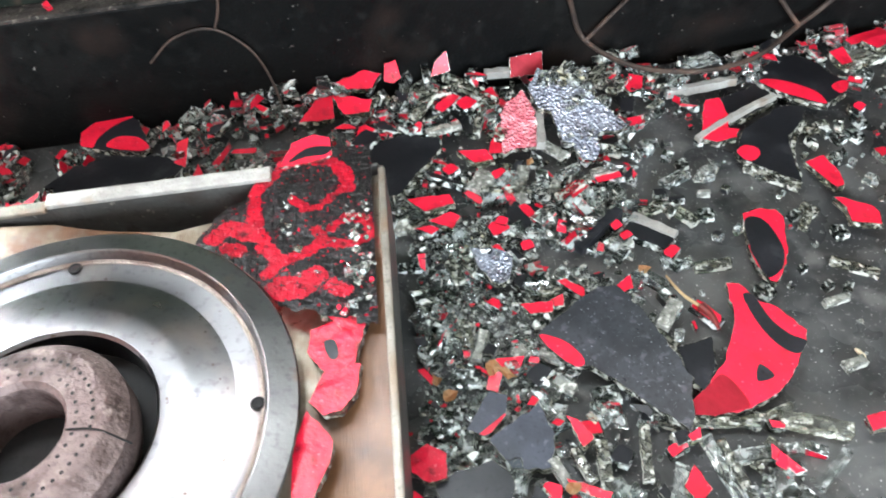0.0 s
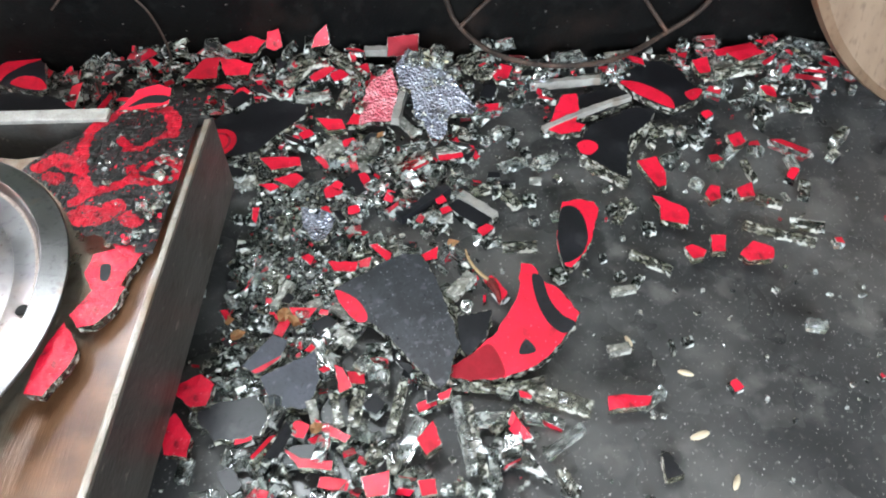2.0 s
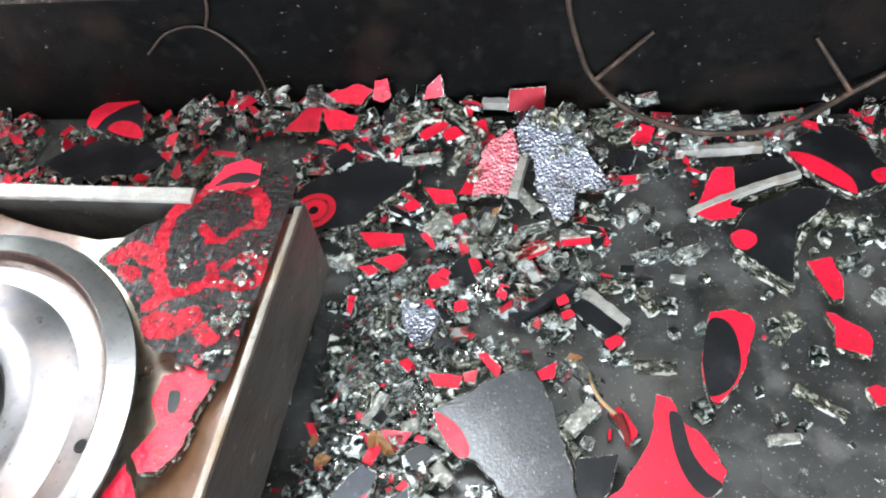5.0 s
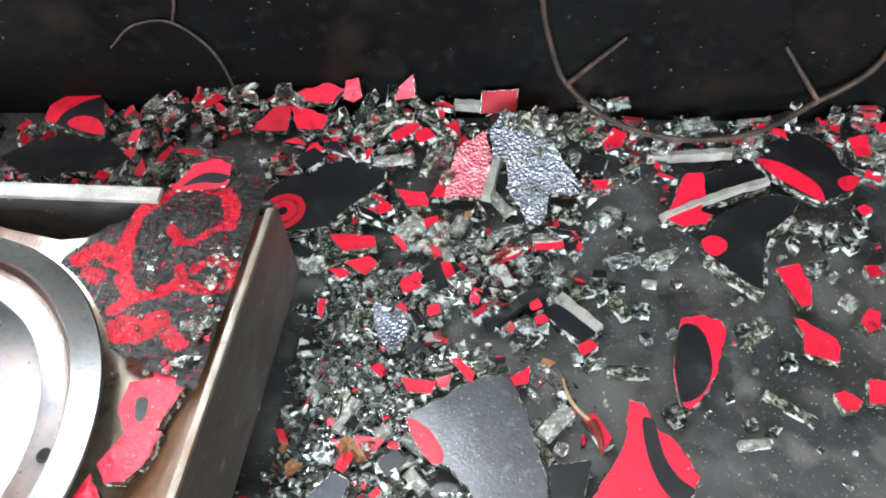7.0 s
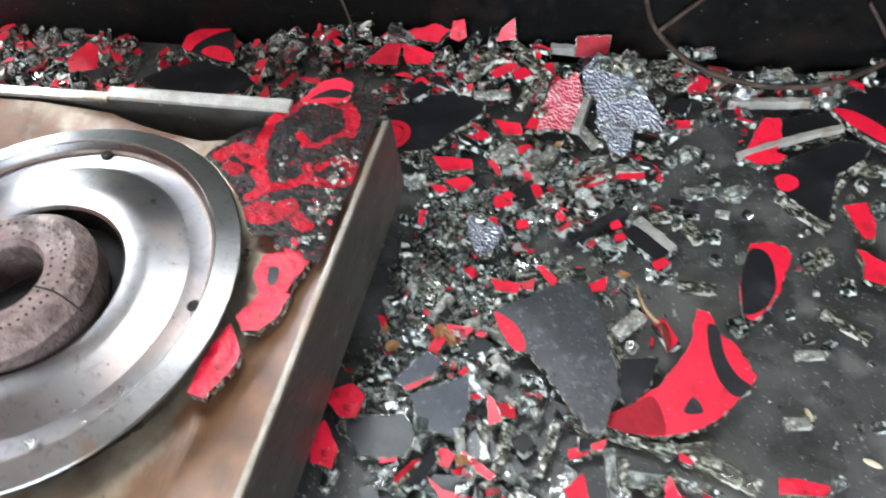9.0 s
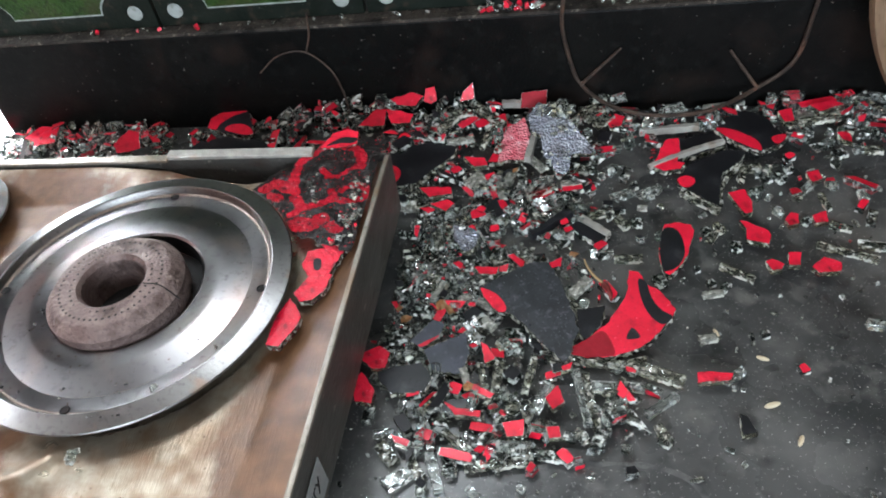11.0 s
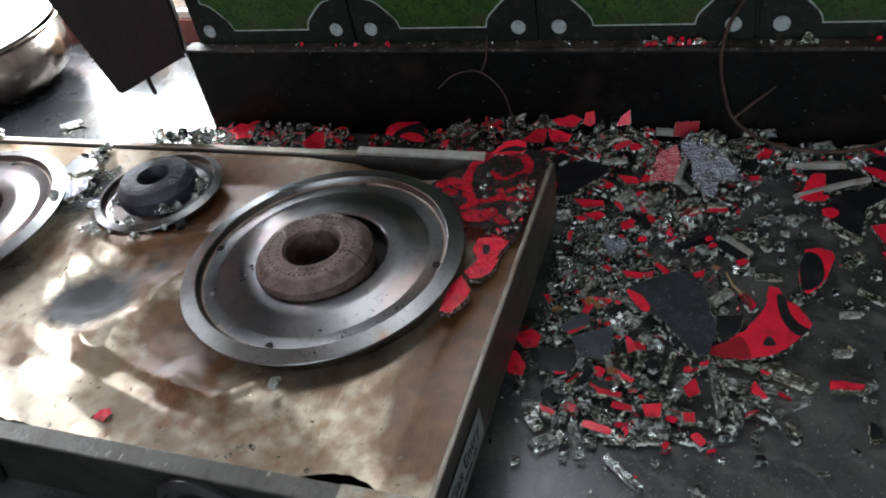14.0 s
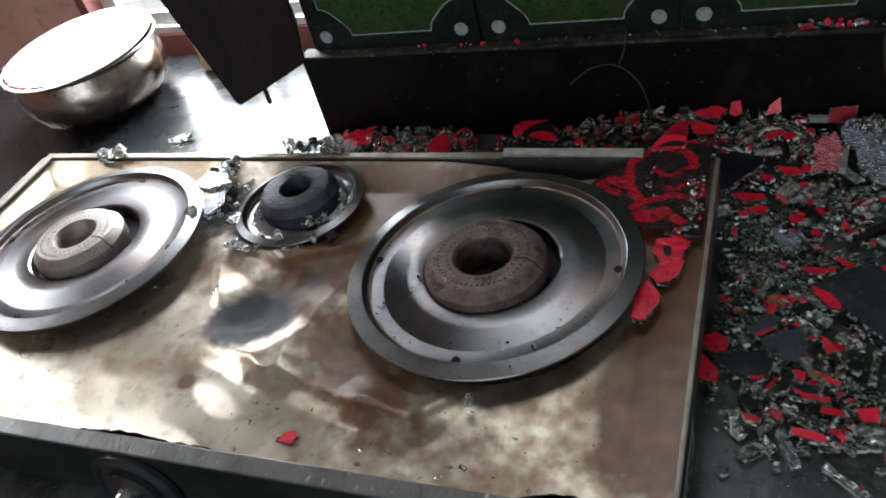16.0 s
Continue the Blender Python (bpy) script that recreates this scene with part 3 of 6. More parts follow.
CREASES = [((-0.222, 0.134), (-0.173, 0.117), 0.012, 0.0040), ((-0.173, 0.117), (-0.106, 0.099), 0.010, 0.0042), ((-0.106, 0.099), (-0.076, 0.092), 0.008, 0.0055), ((-0.173, 0.117), (-0.152, 0.182), 0.016, 0.0055),
           ((-0.076, 0.092), (-0.060, 0.112), 0.011, 0.0035), ((-0.247, 0.216), (-0.205, 0.203), 0.014, 0.0055), ((-0.205, 0.203), (-0.158, 0.222), 0.013, 0.0060), ((-0.265, 0.215), (-0.238, 0.168), 0.011, 0.0045), ((-0.100, 0.098), (-0.108, 0.060), 0.016, 0.0020)]
# burn stains, with shade painted in before the pan and along the back
BURNT_AND_SHADED = ((-0.176, 0.192, 0.024, 1.2), (-0.158, 0.206, 0.018, 1.0), (-0.2185, 0.258, 0.058, 0.75), (-0.127, 0.130, 0.026, 0.55), (-0.100, 0.112, 0.020, 0.5), (-0.224, 0.102, 0.0055, 1.0), (-0.229, 0.145, 0.010, 0.7), (-0.186, 0.166, 0.011, 0.7), (-0.190, 0.146, 0.010, 0.6), (-0.215, 0.172, 0.010, 0.5), (-0.158, 0.262, 0.024, 0.8), (-0.235, 0.118, 0.018, 0.35), (0.015, 0.085, 0.050, 0.20), (0.040, 0.155, 0.030, 0.55), (0.047, 0.110, 0.024, 0.45), (0.020, 0.120, 0.020, 0.25), (-0.060, 0.080, 0.050, 0.34), (-0.110, 0.085, 0.030, 0.3), (-0.330, 0.085, 0.040, 0.22), (-0.145, 0.150, 0.030, 0.45), (-0.265, 0.195, 0.022, 0.4), (-0.120, 0.290, 0.035, 0.5), (-0.165, 0.298, 0.030, 0.4), (-0.055, 0.300, 0.035, 0.7))
# soot spots; those in the dimple and hollows paint their shade
SOOT_AND_HOLLOWS = ((-0.206, 0.156, 0.021, 1.6), (-0.222, 0.150, 0.012, 0.7), (-0.292, 0.262, 0.028, 0.9), (-0.250, 0.228, 0.018, 0.6), (-0.176, 0.192, 0.010, 0.5))


def sheet_height(x, y):
    p = Vector((x, y, 0))
    z = 0.0488 + 0.0014 * noise.noise(p * 11) + 0.00035 * noise.noise(p * 48) + 0.0020 * (0.3 - abs(noise.noise(p * 14 + Vector((3, 1, 0))))) + 0.0036 * gauss(x, y, -0.185, 0.172, 0.050) * (0.35 - abs(noise.noise(p * 26 + Vector((1, 5, 0))))) + 0.0012 * gauss(x, y, -0.165, 0.160, 0.055) * (0.3 - abs(noise.noise(p * 58 + Vector((2, 9, 0)))))
    for a, b, w, h in CREASES:
        z += h * (0.75 * ridge(x, y, a, b, w) + 0.40 * ridge(x, y, a, b, 0.35 * w))
    z -= 0.0060 * gauss(x, y, -0.203, 0.158, 0.021)
    z += 0.0025 * gauss(x, y, -0.150, 0.170, 0.020)
    for cx, cy, r in ((-0.060, 0.2025, 0.080), (-0.373, 0.2045, 0.080), (-0.2185, 0.258, 0.040)):
        if math.hypot(x - cx, y - cy) < r:
            z = min(z, 0.0480)
    free = max(0.0, min(1.0, (x + 0.125) / 0.07))
    back = (SY1 - 0.0065 - y) / 0.028
    edge = max(0.0, min((x - SX0) / 0.03, (SX1 - x) / 0.03, back + (1 - back) * free if back < 1 else 1.0, 1.0))
    z += 0.003 * gauss(x, y, 0.02, 0.06, 0.03)
    return min(z, 0.0588) * edge + 0.0568 * (1 - edge)


def sheet_bounds(x):
    front = SY0 + 0.0125 + 0.0035 * noise.noise((x * 26, 1.7, 0)) + 0.006 * math.exp(-((x - 0.012) / 0.022) ** 2) + 0.0016 * noise.noise((x * 160, 4.1, 0)) + 0.007 * math.exp(-((x + 0.24) / 0.05) ** 2)
    back = SY1 - 0.0065
    if x > -0.082:
        back -= 0.011 * max(0.0, 1 - abs(x + 0.030) / 0.052) ** 0.8
    return front, back


bm = bmesh.new()
NX, NY = 340, 165
grid = []
for i in range(NX + 1):
    x = SX0 + 0.0055 + (SX1 - SX0 - 0.0085) * i / NX
    lo, hi = sheet_bounds(x)
    grid.append([bm.verts.new((x, lo + (hi - lo) * j / NY, sheet_height(x, lo + (hi - lo) * j / NY))) for j in range(NY + 1)])
for i in range(NX):
    for j in range(NY):
        bm.faces.new((grid[i][j], grid[i + 1][j], grid[i + 1][j + 1], grid[i][j + 1]))
top_sheet = on_stove("top_sheet", bm, M["sheet"], "crumpled brownish metal sheet with scorched spots", smooth=True)
for name, spots in (("burnt", BURNT_AND_SHADED), ("sooty", SOOT_AND_HOLLOWS)):
    values = []
    for v in top_sheet.data.vertices:
        x, y = v.co.x, v.co.y
        values.append(min(1.2, sum(k * gauss(x, y, cx, cy, r) for cx, cy, r, k in spots) + (1.0 * ridge(x, y, (0.055, 0.09), (0.056, 0.25), 0.013) if name == "burnt" else 0.0)))
    top_sheet.data.attributes.new(name, "FLOAT", "POINT").data.foreach_set("value", values)


# knobs on the front
def knob(x):
    k = on_stove("knob", upright(lathe([(0.0, 0.0), (0.028, 0.0), (0.0275, 0.003), (0.023, 0.005), (0.0215, 0.003), (0.017, 0.003), (0.0165, 0.007), (0.0, 0.0075)], 40)), M["plastic"], "black plastic knob bezel", True)
    k.matrix_parent_inverse = BACK @ Matrix.Translation((x, SY0 - 0.0002, 0.029))
    stub = part("knob_grip", upright(lathe([(0.0, 0.006), (0.0075, 0.006), (0.0075, 0.019), (0.006, 0.021), (0.0, 0.021)], 20)), M["chrome"], k, "bare metal knob shaft", True)
    return stub


for x in (-0.063, -0.232, -0.400):
    knob(x)

# sticker on the side panel
sticker = on_stove("sticker", box(SX1 + 0.0004, SX1 + 0.0008, 0.062, 0.121, 0.024, 0.044), M["sticker"], "worn silver sticker about the gas entry")


def lettering(text, size, m, parent, material):
    cu = bpy.data.curves.new("lettering", "FONT")
    cu.body, cu.size, cu.extrude = text, size, 0.0001
    tmp = new("lettering", cu)
    bpy.context.view_layer.update()
    me = bpy.data.meshes.new_from_object(tmp.evaluated_get(bpy.context.evaluated_depsgraph_get()))
    bpy.data.objects.remove(tmp)
    me.transform(m)
    me.materials.clear()
    me.materials.append(material)
    ob = new("lettering", me)
    ob.parent = parent
    return ob


lettering("Gas Entry", 0.0115, pose(SX1 + 0.0010, 0.069, 0.0335, 90, 0, 90), sticker, M["ink"])
for k, (y0, y1) in enumerate(((0.069, 0.084), (0.087, 0.099), (0.103, 0.108))):
    part("print_bar", box(SX1 + 0.0009, SX1 + 0.0011, y0, y1, 0.0278, 0.0295), M["ink"], sticker)


# drip pans and burner heads
def drip_pan(at, radius, label, rivets, tilt=(0, 0), profile_scale=1.0):
    pan = tagged(empty("drip_pan"), label, "drip pan", "pans on the stove")
    s = radius / 0.088
    outer = [(0.0880, -0.0022), (0.0882, -0.0016), (0.0877, -0.0010), (0.0873, -0.0009), (0.0788, 0.0009), (0.0784, 0.0010), (0.0778, 0.0006), (0.0776, 0.0002), (0.0761, -0.0033), (0.0760, -0.0036)]
    zones = (("dish_edge", ((0.0760, -0.0036), (0.0745, -0.0039), (0.0662, -0.0037))), ("dish_slope", ((0.0662, -0.0036), (0.0522, -0.0010))), ("dish_collar", ((0.0522, -0.0010), (0.0500, -0.0006), (0.0415, -0.0008), (0.0402, -0.0018), (0.0398, -0.0140))))
    part("rim", lathe([(r * s, z) for r, z in outer] + [(0.0760 * s, -0.0045), (0.0870 * s, -0.0032)], 120, closed=True, wobble=0.0002, seed=radius * 50), M["rim_steel"], pan, "polished outer rim", True)
    for nm, prof in zones:
        part(nm, lathe([(r * s, z - 0.0002) for r, z in prof], 120), M["steel"], pan, "", True)
    part("rusty_groove", lathe([(0.0761 * s, -0.0026), (0.0754 * s, -0.00335), (0.0744 * s, -0.0035)], 96), M["rust_line"], pan, "rusty groove inside the rim", True)
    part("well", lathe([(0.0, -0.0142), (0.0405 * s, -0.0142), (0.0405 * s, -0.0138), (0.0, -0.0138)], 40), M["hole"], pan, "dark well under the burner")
    for az in rivets:
        hole = lathe([(0.0, 0.0), (0.0016, 0.0), (0.0021, 0.0004), (0.0026, 0.0)], 14)
        a = radians(az)
        bmesh.ops.translate(hole, vec=(0.0735 * s * math.cos(a), 0.0735 * s * math.sin(a), -0.0031), verts=hole.verts)
        part("fixing_hole", hole, M["hole"], pan, "small dark fixing hole")
    pan.matrix_world = pose(*at, tilt[0], tilt[1], 0)
    return pan


def burner_head(at, r, h, material, label, hole=0.46, ports=True):
    head = tagged(empty("burner_head"), label, "burner", "burners on the stove")
    prof = [(hole * r, -0.010), (hole * r, h * 0.84), (hole * r * 1.10, h), (0.82 * r, h), (0.86 * r, h * 0.96), (0.97 * r, h * 0.66), (r, h * 0.60), (r, -0.001), (0.93 * r, -0.003), (0.93 * r, -0.010)]
    part("burner_ring", lathe(prof, 64, wobble=0.0002, seed=r * 77), material, head, "", True)
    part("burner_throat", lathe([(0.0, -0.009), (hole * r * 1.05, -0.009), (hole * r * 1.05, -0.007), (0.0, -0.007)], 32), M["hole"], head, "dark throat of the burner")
    # flat near-black discs stand in for the shade of the flame holes
    if ports:
        for rr, zz, count in ((0.585, 0.985, 34), (0.735, 1.0, 52)):
            bm = bmesh.new()
            for k in range(count):
                a = 2 * math.pi * (k + 0.3 * (count > 35)) / count
                bmesh.ops.create_circle(bm, cap_ends=True, segments=6, radius=0.00075, matrix=Matrix.Translation((rr * r * math.cos(a), rr * r * math.sin(a), h * zz + 0.00025)))
            part("flame_ports", bm, M["hole"], head, "ring of small dark flame holes")
    bm = tube(spline([(0.52 * r, -0.06 * r, h + 0.0002), (0.8 * r, -0.10 * r, h + 0.0002), (1.035 * r, -0.16 * r, h * 0.5)], 4), 0.00035, 5)
    part("crack", bm, M["hole"], head, "hairline crack")
    head.matrix_world = Matrix.Translation(at)
    return head


drip_pan((-0.0600, 0.2025, 0.0640), 0.0880, "large round brushed steel drip pan with brown stains on the stove", (270, 2, 92, 180))
burner_head((-0.0620, 0.1985, 0.0590), 0.0362, 0.0150, M["iron"], "rusty reddish-brown iron burner ring with small holes")
drip_pan((-0.3730, 0.2045, 0.0640), 0.0895, "large round steel drip pan gleaming by the window", (268, 0, 90, 180))
burner_head((-0.3720, 0.2000, 0.0590), 0.0335, 0.0150, M["brass_pale"], "pale scorched burner ring in its drip pan", 0.44)
drip_pan((-0.2185, 0.2580, 0.0610), 0.0470, "small round steel drip pan strewn with glass", ())
burner_head((-0.2160, 0.2570, 0.0590), 0.0285, 0.0155, M["soot"], "small sooty black burner", 0.38, False)

# ---- things round the stove ----
# pot with a plate on it
pot = tagged(empty("cooking_pot", (-0.600, 0.492, 0.0)), "tarnished round steel pot on the wet counter", "pot")
bm = lathe([(0.0, 0.0), (0.044, 0.0), (0.058, 0.006), (0.074, 0.022), (0.081, 0.040), (0.0805, 0.056), (0.077, 0.066), (0.0745, 0.074), (0.079, 0.080), (0.083, 0.082), (0.081, 0.0835), (0.072, 0.075), (0.078, 0.050), (0.071, 0.025), (0.044, 0.004), (0.0, 0.003)], 64)
bmesh.ops.scale(bm, vec=(1, 1, 0.85), verts=bm.verts)
part("pot_body", bm, M["pot"], pot, "", True)
part("rim", lathe([(0.0800, 0.0672), (0.0826, 0.0684), (0.0838, 0.0702), (0.0828, 0.0718), (0.0804, 0.0716)], 64, closed=True), M["pot"], pot, "rolled steel rim", True)
plate = tagged(empty("enamel_plate"), "white enamel plate with pink flowers, lying on the pot", "plate")
part("dish", lathe([(0.0, 0.000), (0.055, 0.0005), (0.064, 0.004), (0.074, 0.011), (0.096, 0.016), (0.097, 0.0175), (0.095, 0.0178), (0.073, 0.0128), (0.062, 0.006), (0.054, 0.0025), (0.0, 0.002)], 64), M["enamel"], plate, "", True)
rnd = random.Random(5)
for k in range(26):
    a = 2 * math.pi * k / 26 + rnd.uniform(-0.05, 0.05)
    bm = bmesh.new()
    for q in range(5):
        b = a + 2 * math.pi * q / 5
        bmesh.ops.create_circle(bm, cap_ends=True, segments=7, radius=0.0027, matrix=Matrix.Translation((0.0036 * math.cos(b), 0.0036 * math.sin(b), 0)))
    rr = 0.083 + rnd.uniform(-0.003, 0.004)
    bmesh.ops.transform(bm, matrix=Matrix.Translation((rr * math.cos(a), rr * math.sin(a), 0.0128 + (rr - 0.073) * 0.227 + 0.0009)) @ Euler((0, 0, a)).to_matrix().to_4x4() @ Euler((0, radians(-12.8), 0)).to_matrix().to_4x4(), verts=bm.verts)
    part("flower", bm, M["flower"], plate, "faded pink flower print")
plate.matrix_world = pose(-0.597, 0.487, 0.0605, 2, -2, 20) @ Matrix.Scale(0.86, 4)

bm = box(-0.512, -0.455, 0.556, 0.588, 0.0, 0.056, 0.006)
bmesh.ops.subdivide_edges(bm, edges=list(bm.edges), cuts=2, use_grid_fill=True)
for v in bm.verts:
    if v.co.z > 0.002:
        v.co += 0.003 * Vector((noise.noise(v.co * 60), noise.noise(v.co * 60 + Vector((7, 0, 0))), 0.5 * noise.noise(v.co * 45)))
tagged(obj("folded_cloth", bm, M["cloth"], smooth=True), "folded pale orange cloth on the counter below the window", "cloth")

# dark wooden bracket that hangs at the end of the wall
bracket = tagged(empty("wooden_bracket", (-0.305, 0.39, 0.066)), "dark brown wooden board at the end of the tiled wall, unseen upper part added to block light", "wooden board")
a, b = Vector((-0.332, 0.374, 0)), Vector((-0.274, 0.404, 0))
d = (b - a).normalized()
n = Vector((-d.y, d.x, 0))
bm = bmesh.new()
# the wide part above z 0.2 is added out of view to block window light
outline = [(0.0, 0.066), (0.066, 0.088), (0.070, 0.120), (0.072, 0.75), (-0.220, 0.75), (-0.220, 0.235), (-0.033, 0.215)]
loops = []
for off in (0.0, 0.014):
    loops.append([bm.verts.new(a + d * s + n * off + Vector((0, 0, z))) for s, z in outline])
bm.faces.new(loops[0])
bm.faces.new(loops[1][::-1])
for k in range(len(outline)):
    bm.faces.new((loops[0][k], loops[1][k], loops[1][(k + 1) % len(outline)], loops[0][(k + 1) % len(outline)]))
bmesh.ops.recalc_face_normals(bm, faces=bm.faces)
bmesh.ops.bevel(bm, geom=list(bm.edges), offset=0.002, segments=2, affect="EDGES")
p = part("board", bm, M["darkwood"], bracket)
p.matrix_parent_inverse = bracket.matrix_world.inverted()
p = part("nail", tube([(-0.318, 0.398, 0.085), (-0.322, 0.403, 0.066), (-0.325, 0.407, 0.050)], 0.0022, 8), M["darkwood"], bracket, "short dark peg under the board")
p.matrix_parent_inverse = bracket.matrix_world.inverted()

# round wooden board leaning on the wall at the other end
board = tagged(empty("rolling_board"), "round pale wooden rolling board leaning against the wall", "rolling board")
bm = lathe([(0.0, -0.009), (0.104, -0.009), (0.108, -0.006), (0.109, 0.0), (0.108, 0.006), (0.104, 0.009), (0.0, 0.009)], 72)
part("disc", bm, M["wood"], board, "", True)
board.matrix_world = Matrix.Translation((0.4345, 0.382, 0.1085)) @ Euler((radians(75), 0, 0)).to_matrix().to_4x4()

# wire loop and thin wire at the wall
loop = tagged(empty("wire_loop", (0.235, 0.415, 0.0)), "dark rusty wire bent into a wide loop against the wall", "wire")


def in_loop(name, pts, r, label="", taper=1.0):
    p = part(name, tube(spline(pts), r, 8, taper=taper), M["wire"], loop, label, True)
    p.matrix_parent_inverse = loop.matrix_world.inverted()


in_loop("wire_bow", [(0.182, 0.424, 0.135), (0.163, 0.424, 0.105), (0.157, 0.4235, 0.075), (0.161, 0.423, 0.046), (0.168, 0.421, 0.0275), (0.188, 0.404, 0.021), (0.2175, 0.392, 0.021), (0.250, 0.397, 0.020), (0.280, 0.416, 0.022), (0.302, 0.4225, 0.037), (0.309, 0.4235, 0.070), (0.311, 0.4235, 0.105), (0.300, 0.424, 0.150)], 0.0014)
in_loop("wire_end", [(0.1675, 0.4205, 0.0275), (0.181, 0.4225, 0.040), (0.1942, 0.4238, 0.0525)], 0.0013, "pointed wire end", 0.7)
in_loop("wire_end", [(0.281, 0.4160, 0.022), (0.272, 0.4205, 0.034), (0.2627, 0.4238, 0.047)], 0.0013, "pointed wire end", 0.7)
in_loop("wire_end", [(0.262, 0.421, 0.115), (0.270, 0.4215, 0.121), (0.278, 0.422, 0.127)], 0.0011, "pointed wire end", 0.7)
thin = tagged(empty("thin_wire", (-0.03, 0.42, 0.0)), "thin dull wire curled against the black skirting", "wire")
for pts, r in (([(-0.058, 0.422, 0.049), (-0.042, 0.423, 0.061), (-0.022, 0.4235, 0.063), (-0.006, 0.422, 0.049), (0.001, 0.418, 0.030), (0.004, 0.410, 0.012)], 0.0007),
               ([(-0.020, 0.4235, 0.0635), (-0.015, 0.4238, 0.075), (-0.012, 0.4235, 0.092)], 0.0008)):
    p = part("wire_strand", tube(spline(pts), r, 6), M["wire"], thin, "", True)
    p.matrix_parent_inverse = thin.matrix_world.inverted()

# dried chilli and husks
chilli = tagged(empty("dried_chilli", (0.185, 0.245, 0.006)), "shrivelled dried red chilli with a brown stem", "chilli")
for nm, pts, r, mt, tp in (("pod", [(0.1835, 0.256, 0.0085), (0.1855, 0.252, 0.0092), (0.1868, 0.248, 0.0092), (0.1874, 0.244, 0.0085)], 0.0021, "chilli", 0.35),
                           ("stem", [(0.1725, 0.271, 0.013), (0.1740, 0.265, 0.014), (0.1775, 0.260, 0.012), (0.1835, 0.256, 0.0088)], 0.00045, "stem", 2.0)):
    p = part(nm, tube(spline(pts), r, 9, taper=tp), M[mt], chilli, "", True)
    p.matrix_parent_inverse = chilli.matrix_world.inverted()


def husk(at, size, spin, seed):
    r = random.Random(seed)
    bm = bmesh.new()
    n = 9
    rim = [(math.cos(2 * math.pi * k / n) * size * r.uniform(0.5, 1.15), math.sin(2 * math.pi * k / n) * size * r.uniform(0.35, 0.8), size * r.uniform(0.05, 0.5)) for k in range(n)]
    top = [bm.verts.new(p) for p in rim]
    mid = bm.verts.new((0, 0, size * 0.1))
    for k in range(n):
        bm.faces.new((mid, top[k], top[(k + 1) % n]))
    bmesh.ops.solidify(bm, geom=list(bm.faces), thickness=0.0005)
    ob = tagged(obj("dry_husk", bm, M["husk"]), "curled orange-brown dry husk among the glass crumbs", "husk", "husks among the glass")
    ob.matrix_world = pose(*at, 10, -8, spin)


for k, (x, y, z, s) in enumerate(((0.166, 0.281, 0.006, 0.005), (0.094, 0.240, 0.008, 0.007), (0.099, 0.236, 0.008, 0.006), (0.075, 0.229, 0.008, 0.006), (0.071, 0.236, 0.009, 0.005), (0.116, 0.184, 0.010, 0.005), (0.127, 0.352, 0.011, 0.004))):
    husk((x, y, z), s * 0.68, 70 * k, k)
for k, (x, y, s) in enumerate(((0.263, 0.185, 0.0042), (0.273, 0.166, 0.0034), (0.241, 0.229, 0.003), (0.262, 0.213, 0.0034), (0.215, 0.118, 0.004))):
    bm = bmesh.new()
    bmesh.ops.create_icosphere(bm, subdivisions=2, radius=1, matrix=Matrix.Diagonal((s, s * 0.36, s * 0.3, 1)))
    ob = tagged(obj("grain", bm, M["grain"], smooth=True), "single pale grain lying on the black counter", "grain", "grains on the counter")
    ob.matrix_world = pose(x, y, s * 0.3, 0, 0, 47 * k + 20)

# dried water mark on the counter
ridge_line = spline([(0.150, 0.146, 0), (0.175, 0.149, 0), (0.200, 0.150, 0), (0.220, 0.145, 0), (0.229, 0.134, 0), (0.230, 0.115, 0)], 8)
bm = bmesh.new()
rails = []
for i, p in enumerate(ridge_line):
    d = (ridge_line[min(i + 1, len(ridge_line) - 1)] - ridge_line[max(i - 1, 0)]).normalized()
    w = 0.0016 + 0.0012 * noise.noise(p * 90)
    rails.append((bm.verts.new(p + Vector((-d.y, d.x, 0)) * w + Vector((0, 0, 0.0003))), bm.verts.new(p - Vector((-d.y, d.x, 0)) * w + Vector((0, 0, 0.0003)))))
for (a, b), (c, d) in zip(rails, rails[1:]):
    bm.faces.new((a, b, d, c))
structure("water_mark", bm, M["dust"], "faint grey dried water mark on the counter", "stain")

# wet part of the counter in the niche
outline = []
for k in range(72):
    a = 2 * math.pi * k / 72
    r = 1 + 0.10 * noise.noise((2.5 * math.cos(a), 2.5 * math.sin(a), 5)) + 0.04 * noise.noise((9 * math.cos(a), 9 * math.sin(a), 2))
    outline.append((-0.56 + 0.31 * r * math.copysign(abs(math.cos(a)) ** 0.7, math.cos(a)), min(0.597, 0.445 + 0.20 * r * math.copysign(abs(math.sin(a)) ** 0.7, math.sin(a)))))
structure("water_film", prism(ccw([p for p in outline if p[0] < END_X - 0.012 or p[1] < 0.42]), 0.0002, 0.0006), M["wet"], "thin film of water on the black counter", "water")

# ---- broken glass: the large shards, each told apart by its print ----
FOOT = []          # plan outlines of the large shards, in metres
srand = random.Random(11)


def smooth_outline(pts, steps=4):
    n = len(pts)
    out = []
    for i in range(n):
        a, b, c, d = (Vector(pts[(i + k) % n]) for k in (-1, 0, 1, 2))
        for k in range(steps):
            t = k / steps
            out.append(tuple(0.5 * ((2 * b) + (c - a) * t + (2 * a - 5 * b + 4 * c - d) * t * t + (3 * b - a - 3 * c + d) * t ** 3)))
    return out


